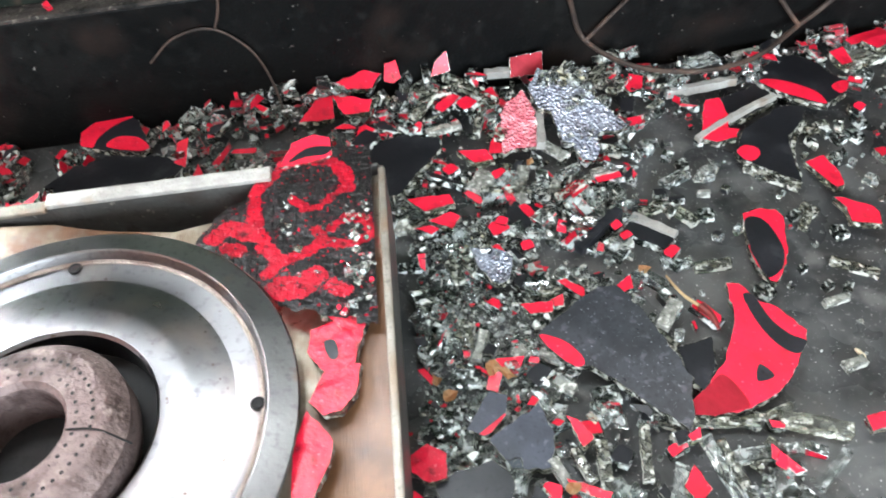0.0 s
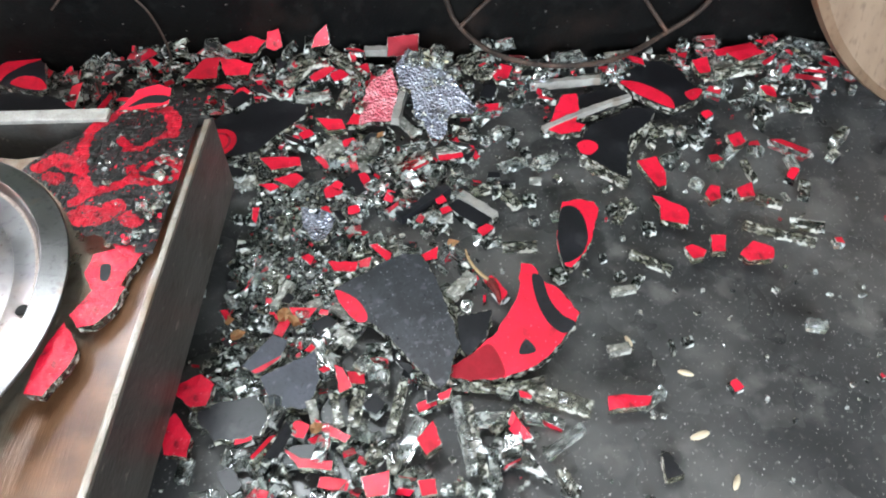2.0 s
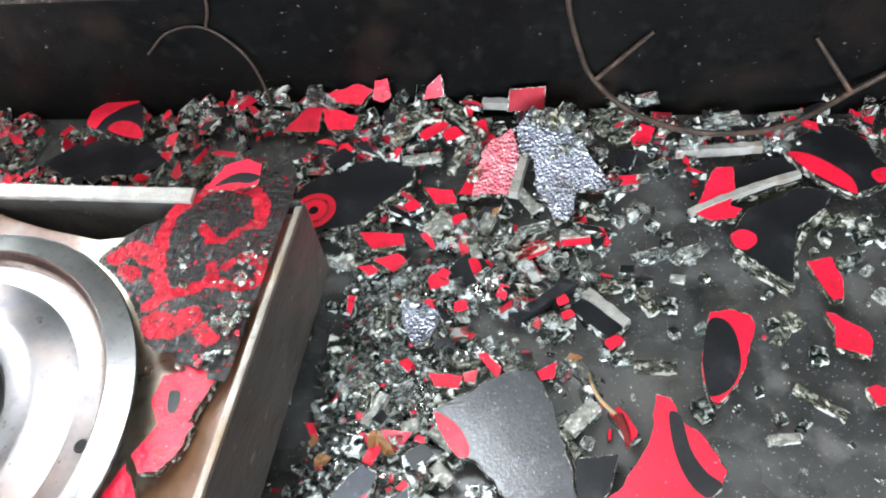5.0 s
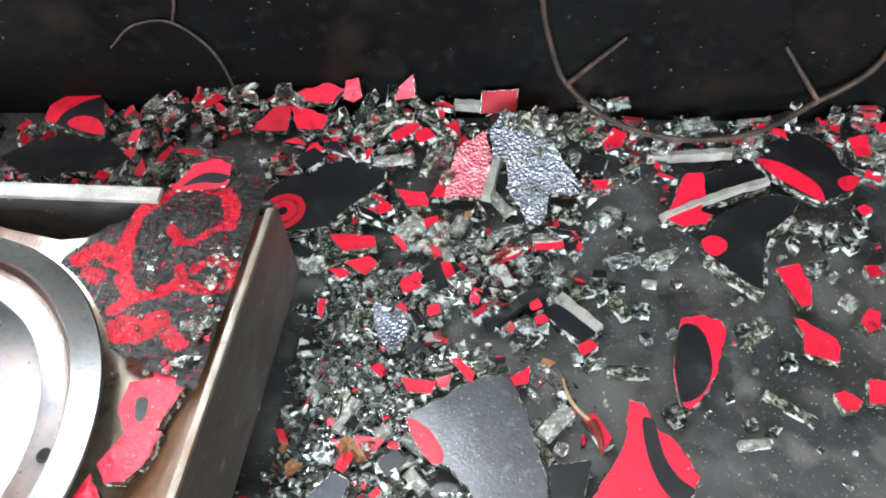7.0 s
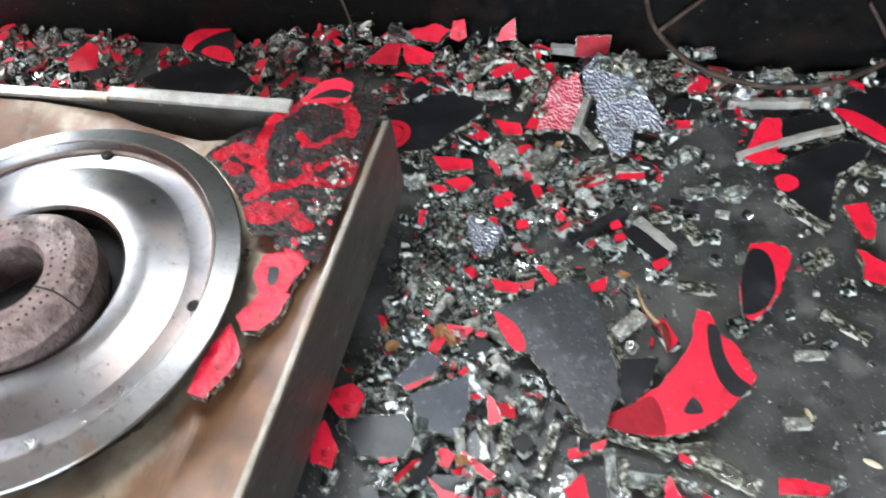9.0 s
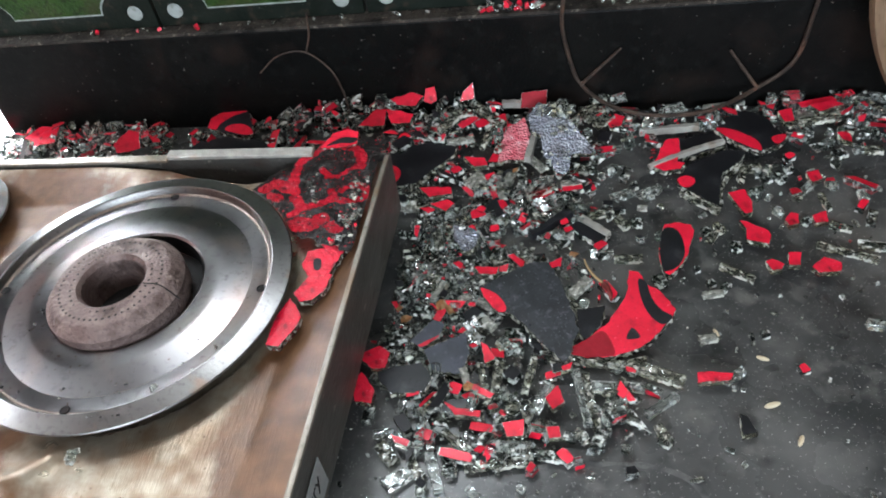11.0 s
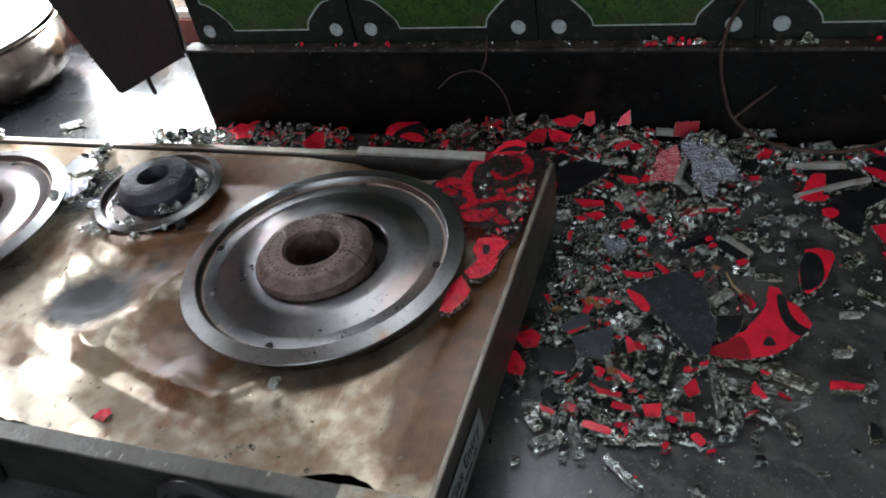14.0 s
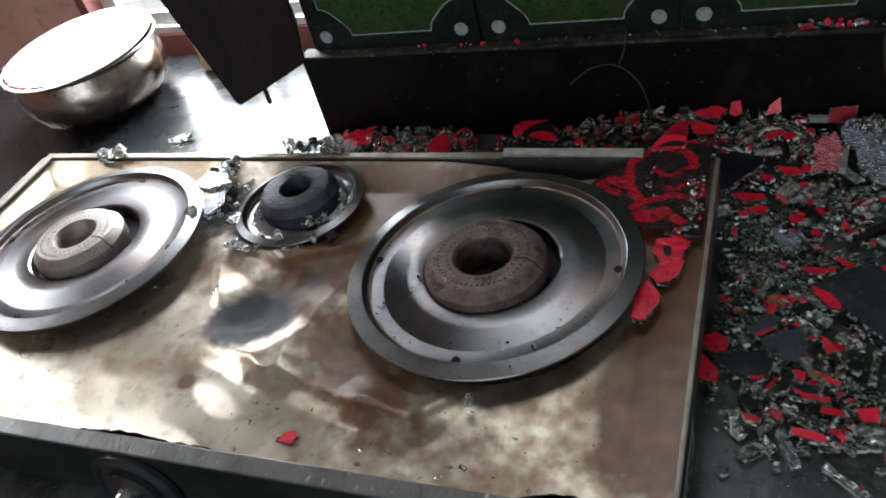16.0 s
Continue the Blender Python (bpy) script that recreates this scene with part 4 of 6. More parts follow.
def hull(pts):
    p = sorted(set(pts))
    half = []
    for run in (p, p[::-1]):
        h = []
        for q in run:
            while len(h) > 1 and (h[-1][0] - h[-2][0]) * (q[1] - h[-2][1]) - (h[-1][1] - h[-2][1]) * (q[0] - h[-2][0]) <= 0:
                h.pop()
            h.append(q)
        half += h[:-1]
    return half


def jagged(pts, amp):
    out = []
    for a, b in zip(pts, pts[1:] + pts[:1]):
        a, b = Vector(a), Vector(b)
        n = max(1, int((b - a).length / 0.0028))
        side = Vector((-(b - a).y, (b - a).x)).normalized()
        for k in range(n):
            out.append(tuple(a.lerp(b, k / n) + side * (srand.uniform(-amp, amp) if k else srand.uniform(-amp, amp) * 0.4)))
    return out


BASES = dict(black="black_glass", red="red_glass", dullred="dull_glass", blue="glare_glass", redcr="red_crazed", crazed="crazed", crazedred="crazed_red", sheen="sheen")
THICK = 0.0038


def shard(label, at, base, outline, prints=(), tilt=None):
    """A broken plate of printed toughened glass: crazed sides, printed top. Millimetres; at is the middle of its top."""
    x, y, z = (v / 1000 for v in at)
    flat = ccw([(px / 1000, py / 1000) for px, py in outline])
    FOOT.append([(px + x, py + y) for px, py in flat])
    small = max(abs(v) for p in flat for v in p) < 0.013
    edge = jagged(flat, 0.00035 if small else 0.0006)
    plain = base in ("black", "red", "sheen", "dullred", "blue")
    bm = prism(edge, -THICK, 0.0, side=1, top=1 if plain else 0)
    if base in ("redcr", "crazed", "crazedred"):
        bmesh.ops.triangulate(bm, faces=[f for f in bm.faces if len(f.verts) > 4])
        bmesh.ops.subdivide_edges(bm, edges=list(dict.fromkeys(e for f in bm.faces if f.material_index == 0 for e in f.edges if e.calc_length() > 0.004)), cuts=2, use_grid_fill=True)
        for v in bm.verts:
            if v.co.z > -0.0001:
                v.co.z += (0.0011 if base == "crazed" else 0.0006) * noise.noise(Vector((v.co.x * 170, v.co.y * 170, x * 40)))
    ob = tagged(obj("glass_shard", bm, [M[BASES[base]], M["edge"]]), label, "glass shard", "shards of the shattered stove top")
    if plain:
        reach = max(math.hypot(*p) for p in flat)
        k = 1 - (0.00025 + 0.0003 * srand.random()) / reach
        face = [(px * k * srand.uniform(0.985, 1.004), py * k * srand.uniform(0.985, 1.004)) for px, py in edge]
        part("printed_face", prism(face, 0.00003, 0.00008), M[BASES[base]], ob)
    window_out = hull([(px * 0.985, py * 0.985) for px, py in flat])
    for kind, pts in prints:
        pts = [(px / 1000, py / 1000) for px, py in pts]
        if kind == "bull":
            (cx, cy), (ex, ey) = pts
            r = math.hypot(ex - cx, ey - cy)
            for k, (f, m) in enumerate(((1.0, "red_glass"), (0.72, "red_dull"), (0.60, "red_glass"), (0.22, "black_glass"))):
                ring = [(cx + f * r * math.cos(2 * math.pi * q / 40), cy + f * r * math.sin(2 * math.pi * q / 40)) for q in range(40)]
                ring = clip_convex(ring, window_out)
                if len(ring) > 2:
                    part("print", prism(ring, 0.00012 + 0.00008 * k, 0.00016 + 0.00008 * k), M[m], ob, "part of a red bullseye print")
            continue
        shape = clip_convex(ccw(smooth_outline(pts)), window_out)
        if len(shape) > 2:
            part("print", prism(ccw(shape), 0.00012, 0.0002), M[kind + "_glass"], ob, "curved %s print" % kind)
    tx, ty = tilt if tilt else ((srand.uniform(-3, 3), srand.uniform(-3, 3)) if z > 0.0075 else (0, 0))
    ob.matrix_world = pose(x, y, max(z, THICK + 0.0002), tx, ty, 0)
    return ob


shard("bluish crazed glass shard catching the light on the pile", (153, 373, 17), "crazed", [(-20, 22), (-16, 28), (-13, 34), (-8, 30), (0, 29), (5, 19), (10, 17), (15, 6), (25, -8), (21, -10), (10, -10), (9, -16), (8, -23), (5, -26), (0, -24), (-4, -14), (-8, -12), (-11, 6), (-17, 9)], tilt=(15, 0))
shard("frosted pink-red glass shard leaning on the pile", (127, 378, 15), "crazedred", [(3, 20), (8, 5), (7, 3), (10, -14), (6, -16), (-4, -16), (-12, -18), (-11, -8), (-10, 6), (-7, 12), (0, 17)], tilt=(12, 0))
shard("large black glass shard with a red teardrop corner", (147, 237, 9), "sheen", [(-33, 16), (-28, 20), (-22, 24), (-12, 31), (-3, 36), (4, 36), (9, 29), (16, 12), (20, 0), (24, -14), (22, -19), (20, -31), (17, -36), (11, -29), (2, -20), (-6, -10), (-14, -3), (-24, 1), (-30, 9)], [("red", [(-32, 15), (-23, 11), (-17, 3), (-17, -2), (-24, -1), (-28, 6)])], tilt=(0.5, 0))
shard("large red glass shard with a black curved band", (197, 233, 8), "red", [(0, 33), (5, 32), (9, 23), (16, 18), (21, 11), (24, 5), (22, -1), (17, -7), (10, -16), (5, -20), (-8, -25), (-22, -26), (-32, -24), (-30, -19), (-21, -13), (-11, -3), (-5, 8), (-1, 19)], [("black", [(5, 26), (9, 24), (12, 12), (17, 4), (22, 0), (17, -5), (11, 0), (7, 9), (5, 19)]), ("dull", [(-32, -24), (-29, -19), (-21, -13), (-14, -9), (-9, -18), (-9, -25), (-22, -26)]), ("black", [(-2, -14), (1, -7), (5, -13)])])
shard("red glass shard with a black oval lying on the counter", (223, 288, 6), "red", [(-5, 18), (1, 20), (10, 18), (12, 13), (8, -2), (4, -14), (-4, -23), (-6, -22), (-8, -16), (-9, -5), (-7, 10)], [("black", [(-6, 13), (-1, 15), (3, 11), (5, 3), (5, -7), (1, -16), (-6, -20), (-9, -15), (-9, -2)])])
shard("black glass shard with a red crescent edge", (277, 387, 10), "black", [(-24, 5), (-18, 15), (-8, 23), (2, 22), (10, 12), (13, 1), (19, -8), (15, -14), (2, -22), (-3, -20), (-13, -11)], [("red", [(-23, 5), (-15, 4), (-6, -3), (1, -12), (2, -21), (-2, -19), (-11, -11), (-18, -4)]), ("red", [(9, -9), (14, -6), (18, -7), (16, -13), (11, -15)])])
shard("petal-shaped red glass shard under a glass splinter", (225, 365, 9), "red", [(-12, -10), (-7, 7), (-2, 17), (5, 18), (6, 4), (3, -5), (8, -7), (5, -12), (-5, -14)])
shard("plain black glass shard beside a red petal", (243, 378, 6), "black", [(-13, 7), (11, 15), (17, 1), (-4, -10), (-11, -11)])
shard("black glass shard with one red dot", (249, 348, 7), "black", [(-22, -4), (-14, 11), (10, 25), (21, 23), (18, 13), (6, 3), (3, -11), (1, -28), (-4, -25), (-20, -10)], [("red", [(-22, -4), (-17, 0), (-12, -2), (-11, -6), (-13, -9), (-16, -11), (-20, -9)])])
shard("jagged plain red glass shard", (264, 324, 7), "red", [(-8, 8), (2, 11), (3, 5), (5, -1), (4, -10), (0, -11), (-3, -5)])
shard("jagged plain red glass shard", (268, 298, 7), "red", [(-8, 10), (-4, 9), (7, 1), (8, -3), (6, -10), (0, -8), (-6, -6), (-5, 3)])
shard("black glass shard printed with a red bullseye", (54, 363, 9), "black", [(-28, -3), (-25, 6), (-8, 19), (16, 24), (31, 16), (31, 8), (15, -10), (9, -19), (-17, -23), (-23, -15)], [("bull", [(-15, -10), (-4, -9)])])
shard("small red glass shard", (78, 336, 9), "red", [(-13, 4), (8, 4), (10, -3), (-5, -6)])
shard("small red glass shard", (84, 325, 7), "red", [(-10, 1), (1, 5), (6, 1), (1, -6)])
shard("pointed red glass shard on the pile", (25, 408, 17), "red", [(-13, -9), (1, 11), (5, 7), (6, -8)], tilt=(14, 4))
shard("pointed red glass shard on the pile", (42, 406, 18), "red", [(-13, 10), (10, 1), (8, -7), (-6, -6)], tilt=(12, -3))
shard("curved red glass shard at the wall", (46, 418, 23), "red", [(-14, 1), (3, 7), (12, 3), (7, -5), (-7, -4)], tilt=(20, 0))
shard("small red glass shard", (102, 358, 15), "red", [(-10, 5), (5, 3), (8, -5), (-2, -5)])
shard("red glass shard under a frosted one", (115, 375, 9), "red", [(-8, -11), (1, 11), (5, 13), (2, -12)])
shard("red glass shard standing up against the wall", (89, 418, 27), "red", [(-5, -6), (-2, 1), (5, 7), (6, -4)], tilt=(62, 0))
shard("dull red glass block against the wall", (136, 417, 20), "dullred", [(-9, 5), (9, 6), (8, -6), (-10, -6)], tilt=(55, 0))
shard("crazed pale red glass chip on top of the heap", (64, 416, 28), "redcr", [(-4, -5), (-4, 4), (2, 6), (5, -3), (1, -6)], tilt=(50, 10))
shard("small red glass shard", (191, 402, 10), "red", [(-6, -1), (-1, 9), (6, 5), (3, -5), (-4, -7)])
shard("small red glass shard", (114, 403, 15), "red", [(-6, 2), (2, 6), (4, -2), (1, -6)])
shard("black glass shard with two red crescents behind the stove", (-89, 413, 13), "black", [(-20, -4), (-21, 7), (-12, 15), (7, 14), (12, 8), (21, -15), (16, -17), (-3, -11)], [("red", [(-19, -4), (-21, 7), (-12, 15), (8, 13), (-2, 8), (-10, 0), (-12, -7)]), ("red", [(-4, -8), (1, -2), (13, -5), (21, -15), (13, -15)])])
shard("broad plain black glass shard behind the stove", (-86, 386, 9), "black", [(-39, -2), (-25, 12), (3, 17), (32, 5), (40, -7), (9, -13), (-20, -14)])
shard("grey-black glass shard on the crumbs", (81, 189, 9), "black", [(-15, 5), (8, 11), (15, 2), (13, -8), (-5, -10), (-14, -1)], tilt=(0, 0))
shard("black glass shard with a red edge", (91, 219, 9), "blue", [(-11, -6), (0, 10), (7, 7), (5, -2), (-3, -10)], [("red", [(-8, -10), (5, -1), (5, -2), (4, -6)])], tilt=(0, 0))
shard("plain black glass shard among crumbs", (104, 206, 7), "blue", [(-16, 3), (6, 16), (10, 2), (6, -12), (-8, -11)])
shard("small bluish crazed glass shard", (102, 293, 9), "crazed", [(-10, 11), (1, 9), (9, 3), (5, -10), (0, -12), (-7, -2)])
shard("small black glass shard beside a red one", (176, 230, 7), "black", [(-7, 9), (8, 12), (6, -2), (-2, -12), (-6, -7)])
shard("curved red glass shard on the crumbs", (115, 171, 9), "red", [(-11, 5), (-4, 1), (9, 0), (9, -4), (-4, -3)])
shard("small red glass shard", (141, 161, 10), "red", [(-6, 3), (5, 6), (5, -4), (-3, -5)])
shard("small red glass shard", (160, 180, 9), "red", [(-5, 0), (1, 8), (5, -2), (-1, -7)])
shard("small red glass shard", (160, 160, 9), "red", [(-4, 3), (3, 4), (4, -2), (-2, -3)])
shard("small red glass shard", (165, 200, 8), "red", [(-3, 0), (3, 3), (2, -2), (-2, -3)])
shard("oval red glass shard", (117, 266, 9), "red", [(-8, 3), (7, 3), (6, -3), (-4, -3)])
shard("small pointed red glass shard", (123, 207, 9), "red", [(-4, 7), (0, 5), (5, -4), (0, -7)])
shard("small red glass shard", (122, 183, 9), "red", [(-8, 6), (8, -2), (6, -5), (-6, 1)])
shard("small red glass shard", (86, 152, 9), "red", [(-6, 4), (5, 0), (4, -3), (-3, -1)])
shard("crazed red glass chip", (237, 197, 7), "redcr", [(-8, 2), (-1, 3), (9, 2), (8, -2), (-8, -4)])
shard("small black glass chip", (250, 171, 5), "black", [(-3, 6), (0, 5), (4, -4), (-3, -6)])
shard("crazed red glass lump", (301, 270, 9), "redcr", [(-8, -1), (-1, 6), (7, 2), (6, -4), (-5, -5)])
shard("small red glass chip", (275, 272, 7), "red", [(-5, 3), (-1, 5), (5, 1), (3, -3), (-2, -4)])
shard("square red glass chip", (286, 277, 7), "red", [(-3, 5), (4, 5), (2, -5), (-4, -5)])
shard("small red glass chip", (289, 309, 7), "redcr", [(-4, -1), (0, 5), (4, 4), (3, -4), (-2, -6)])
shard("small red glass chip", (304, 309, 7), "redcr", [(-4, 2), (4, 6), (4, -3), (-3, -4)])
shard("small red glass chip", (330, 382, 8), "red", [(-4, 3), (4, 6), (3, -7), (-2, -4)])
shard("crazed red glass lump", (306, 344, 9), "redcr", [(-4, 2), (3, 5), (4, -3), (-2, -6)])
shard("small red glass shard at the wall", (297, 396, 15), "red", [(-5, 4), (4, 7), (4, -6), (-2, -7)])
shard("small red glass shard at the wall", (322, 405, 15), "red", [(-10, 1), (5, 5), (11, 0), (-5, -7)])
shard("crumpled glossy red glass clump by the stove", (65, 199, 12), "redcr", [(-12, 2), (0, 9), (7, 4), (6, -6), (0, -7)])
shard("crumpled glossy red glass clump by the stove", (62, 179, 12), "redcr", [(-7, 4), (-3, 11), (6, 0), (6, -8), (-3, -7)])
shard("crazed red glass clump behind the stove", (-252, 410, 9), "redcr", [(-15, -1), (-7, 14), (10, 11), (16, -8), (-2, -14)])
shard("red glass shard behind the stove", (-169, 395, 12), "red", [(-11, -2), (-5, 14), (5, 12), (14, -9), (-3, -13)])
shard("small red glass chip on the metal sheet", (-140, 75, 50.5), "redcr", [(-5, -3), (-4, 3), (1, 5), (5, 2), (3, -4)], tilt=(0, 0))
# shards stuck on the stove corner
shard("petal of red glass beside the drip pan", (31, 186, 57.5), "redcr", [(-2, 16), (7, 4), (6, -4), (1, -15), (-6, -14), (-6, 0)], tilt=(0, 2))
shard("glossy red glass shard stuck on the stove edge", (39, 209, 58), "redcr", [(-9, -4), (-6, 3), (-2, 10), (5, 9), (9, 8), (7, -3), (2, -9), (-4, -10)], tilt=(0, -2))
shard("wavy red glass shard with a black fleck on the stove edge", (39, 226, 58), "redcr", [(-10, -1), (-9, 8), (-3, 10), (6, 12), (10, 5), (7, -8), (-1, -11), (-5, -9)], [("black", [(-4, 2), (0, 2), (1, -5), (-2, -5)])], tilt=(0, -2))
shard("crumbled dull red glass piece on the stove edge", (45, 239, 58.5), "redcr", [(-9, 0), (-6, 6), (6, 6), (7, -1), (4, -8), (-3, -7)], tilt=(0, 2))
shard("red crescent glass shard on the stove corner", (28, 325, 61), "red", [(-12, -7), (-7, 6), (3, 10), (10, 7), (11, -4), (0, -7)], [("black", [(-8, -5), (0, 2), (10, 1), (8, -3), (0, -3)])], tilt=(4, 0))
shard("crazed dull glass shard by the small burner", (-289, 251, 63), "crazed", [(-12, -10), (-8, 9), (6, 12), (12, 0), (4, -14)], tilt=(3, -4))
shard("dark crazed glass shard by the small burner", (-305, 280, 62), "black", [(-14, -8), (-10, 10), (8, 9), (15, -2), (2, -12)], tilt=(0, 3))
shard("small greenish glass shard on the stove edge", (-262, 238, 61), "crazed", [(-6, -4), (-2, 6), (6, 4), (5, -5)], tilt=(5, 3))
shard("thin pale glass flake on the counter", (-455, 420, 6), "crazed", [(-12, -5), (2, 6), (13, 3), (2, -4)], tilt=(0, 0))


# ---- splinters: long narrow pieces ----
def splinter(label, a, b, z, width, material, height=0.0045, bend=0.0, face=None):
    """A bar of broken glass from a to b (millimetres on plan)."""
    ax, ay, bx, by = (v / 1000 for v in (*a, *b))
    length = math.hypot(bx - ax, by - ay)
    n = max(3, int(length / 0.004))
    bm = bmesh.new()
    rows = []
    for k in range(n + 1):
        t = k / n
        off = bend / 1000 * 4 * t * (1 - t)
        w = width / 2000 * srand.uniform(0.85, 1.12)
        rows.append([bm.verts.new((t * length - length / 2, off + sy * w + srand.uniform(-0.0002, 0.0002), sz)) for sy, sz in ((-1, 0), (1, 0), (0.9, height * srand.uniform(0.9, 1.05)), (-0.9, height * srand.uniform(0.9, 1.05)))])
    for p, q in zip(rows, rows[1:]):
        for k in range(4):
            bm.faces.new((p[k], p[(k + 1) % 4], q[(k + 1) % 4], q[k]))
    bm.faces.new(rows[0])
    bm.faces.new(rows[-1][::-1])
    bmesh.ops.recalc_face_normals(bm, faces=bm.faces)
    along = Vector((bx - ax, by - ay)) / length
    side = Vector((-along.y, along.x)) * width / 2000
    FOOT.append([tuple(Vector(p) + q) for p, q in (((ax, ay), -side), ((bx, by), -side), ((bx, by), side), ((ax, ay), side))])
    ob = tagged(obj("glass_splinter", bm, M[material]), label, "glass splinter", "splinters of the shattered stove top")
    ob.matrix_world = pose((ax + bx) / 2, (ay + by) / 2, z / 1000, srand.uniform(-6, 6), 0, math.degrees(math.atan2(by - ay, bx - ax)))
    if face:
        w, l = width / 2000, length / 2
        corners = [(-l, -w), (-l * 0.2, -w * 1.1), (l, -w * 0.85), (l * 0.95, w * 0.4), (l * 0.7, w), (-l * 0.5, w * 1.05), (-l * 0.98, w * 0.7)]
        part("printed_face", prism([(px * srand.uniform(0.86, 1.0), py * srand.uniform(0.85, 1.0)) for px, py in corners], height * 1.06, height * 1.12), M[face], ob)
    return ob


splinter("straight pale ground-glass edge bar on the crumbs", (206, 394), (244, 398), 4, 4.0, "pale_edge")
splinter("long pale glass splinter across a red shard", (211, 355), (258, 379), 7, 3.2, "pale_edge", 0.003, 1.5)
splinter("pale broken edge of a black shard", (229, 337), (250, 319), 1, 3.0, "edge")
splinter("long thin glass splinter on the counter", (247, 276), (264, 265), 0, 3.2, "edge")
splinter("broken bright edge beside the bullseye shard", (63, 344), (79, 363), 4, 3.4, "edge")
splinter("pale frosted glass splinter", (169, 315), (186, 300), 1, 5.0, "pale_edge", 0.004)
splinter("glass splinter on the bare counter", (189, 281), (205, 281), 0, 4.0, "edge")
splinter("clear glass bar on the bare counter", (204, 176), (219, 188), 0, 4.2, "clear", 0.004)
splinter("thick greenish glass bar", (199, 204), (223, 195), 1, 5.5, "edge", 0.006)
splinter("long clear glass bar", (169, 200), (176, 168), 2, 4.0, "clear")
splinter("long clear glass bar", (174, 198), (181, 166), 1, 3.5, "edge")
splinter("chunky glass cube stack", (209, 170), (214, 160), 0, 5.0, "edge")
splinter("pale ridge of the large red shard", (166, 207), (205, 208), 2, 2.6, "edge", 0.004, -3)
splinter("upright glass bar before the bluish shard", (134, 361), (137, 386), 10, 4.5, "pale_edge", 0.005)
splinter("glass bar on the pile", (62, 410), (88, 428), 10, 4.0, "edge")
splinter("glass bar on the pile", (91, 424), (110, 405), 12, 4.5, "edge")
splinter("glass bar by the red shard", (110, 399), (103, 374), 11, 4.2, "edge")
splinter("glass bar on the pile", (158, 400), (178, 419), 9, 4.0, "edge")
splinter("glass bar at the wall", (113, 420), (142, 418), 13, 4.0, "pale_edge")
splinter("clear glass bar at the front of the pile", (100, 148), (108, 128), 2, 5.5, "clear")
splinter("clear glass bar apart from the pile", (121, 132), (141, 116), 0, 4.2, "clear")
splinter("brownish curved glass rim", (252, 326), (269, 362), 1, 2.4, "edge", 0.004, 5)
splinter("grey glass bar near the wall", (300, 292), (330, 280), 0, 3.0, "edge")
splinter("grey glass bar near the wall", (298, 392), (330, 398), 8, 4.5, "edge")
splinter("clear glass bar on the crumbs", (118, 170), (120, 186), 6, 5.0, "clear")
splinter("clear glass bar on the crumbs", (150, 172), (157, 188), 6, 5.0, "clear")
splinter("dark glass bar on the crumbs", (140, 296), (163, 316), 5, 5.0, "black_glass")
splinter("crazed clear glass bar in the rubble", (82, 301), (86, 288), 3, 6.0, "edge", 0.0036)
splinter("crazed clear glass bar in the rubble", (88, 303), (92, 292), 3, 4.1, "edge", 0.0036)
splinter("small clear glass cube on the counter", (79, 282), (85, 276), 1, 4.2, "glitter", 0.0036)
splinter("small clear glass cube on the counter", (63, 302), (69, 301), 1, 4.9, "glitter", 0.0036)
splinter("small clear glass cube on the counter", (71, 297), (75, 298), 1, 4.4, "glitter", 0.0036)
splinter("small clear glass cube on the counter", (57, 303), (62, 302), 1, 3.7, "glitter", 0.0036)
splinter("glass chip with a black printed face", (110, 281), (117, 286), 2, 8.6, "glitter", 0.0036, face="black_glass")
splinter("crazed clear glass bar in the rubble", (119, 275), (141, 279), 3, 3.1, "edge", 0.0036)
splinter("small clear glass cube on the counter", (119, 287), (125, 283), 3, 5.3, "glitter", 0.0036)
splinter("frosted pale glass chip in the rubble", (116, 344), (121, 328), 5, 5.1, "frost", 0.0036)
splinter("small clear glass cube on the counter", (154, 337), (156, 327), 3, 3.9, "glitter", 0.0036)
splinter("small clear glass cube on the counter", (160, 326), (163, 325), 1, 5.1, "glitter", 0.0036)
splinter("frosted pale glass chip in the rubble", (156, 298), (165, 300), 3, 6.3, "frost", 0.0036)
splinter("small clear glass cube on the counter", (156, 290), (162, 296), 2, 4.9, "glitter", 0.0036)
splinter("glass chip with a red printed face", (102, 313), (111, 316), 5, 7.6, "glitter", 0.0036, face="red_glass")
splinter("glass chip with a red printed face", (106, 319), (111, 316), 6, 4.8, "glitter", 0.0036, face="red_glass")
splinter("glass chip with a red printed face", (103, 305), (107, 297), 4, 3.6, "glitter", 0.0036, face="red_glass")
splinter("glass chip with a red printed face", (119, 328), (125, 315), 4, 4.5, "glitter", 0.0036, face="red_glass")
splinter("glass chip with a red printed face", (115, 302), (121, 303), 4, 5.3, "glitter", 0.0036, face="red_glass")
splinter("glass chip with a red printed face", (157, 307), (162, 309), 4, 5.4, "glitter", 0.0036, face="red_glass")
splinter("glass chip with a red printed face", (160, 299), (165, 301), 5, 4.1, "glitter", 0.0036, face="red_glass")
splinter("glass chip with a red printed face", (138, 329), (152, 338), 3, 8.1, "glitter", 0.0036, face="red_glass")
splinter("pale ground-glass bar in the rubble", (136, 328), (154, 338), 7, 3.1, "edge", 0.0036)
splinter("glass chip with a red printed face", (157, 340), (170, 342), 2, 5.1, "glitter", 0.0036, face="red_glass")
splinter("frosted pale glass chip in the rubble", (156, 343), (169, 345), 4, 5.1, "frost", 0.0036)
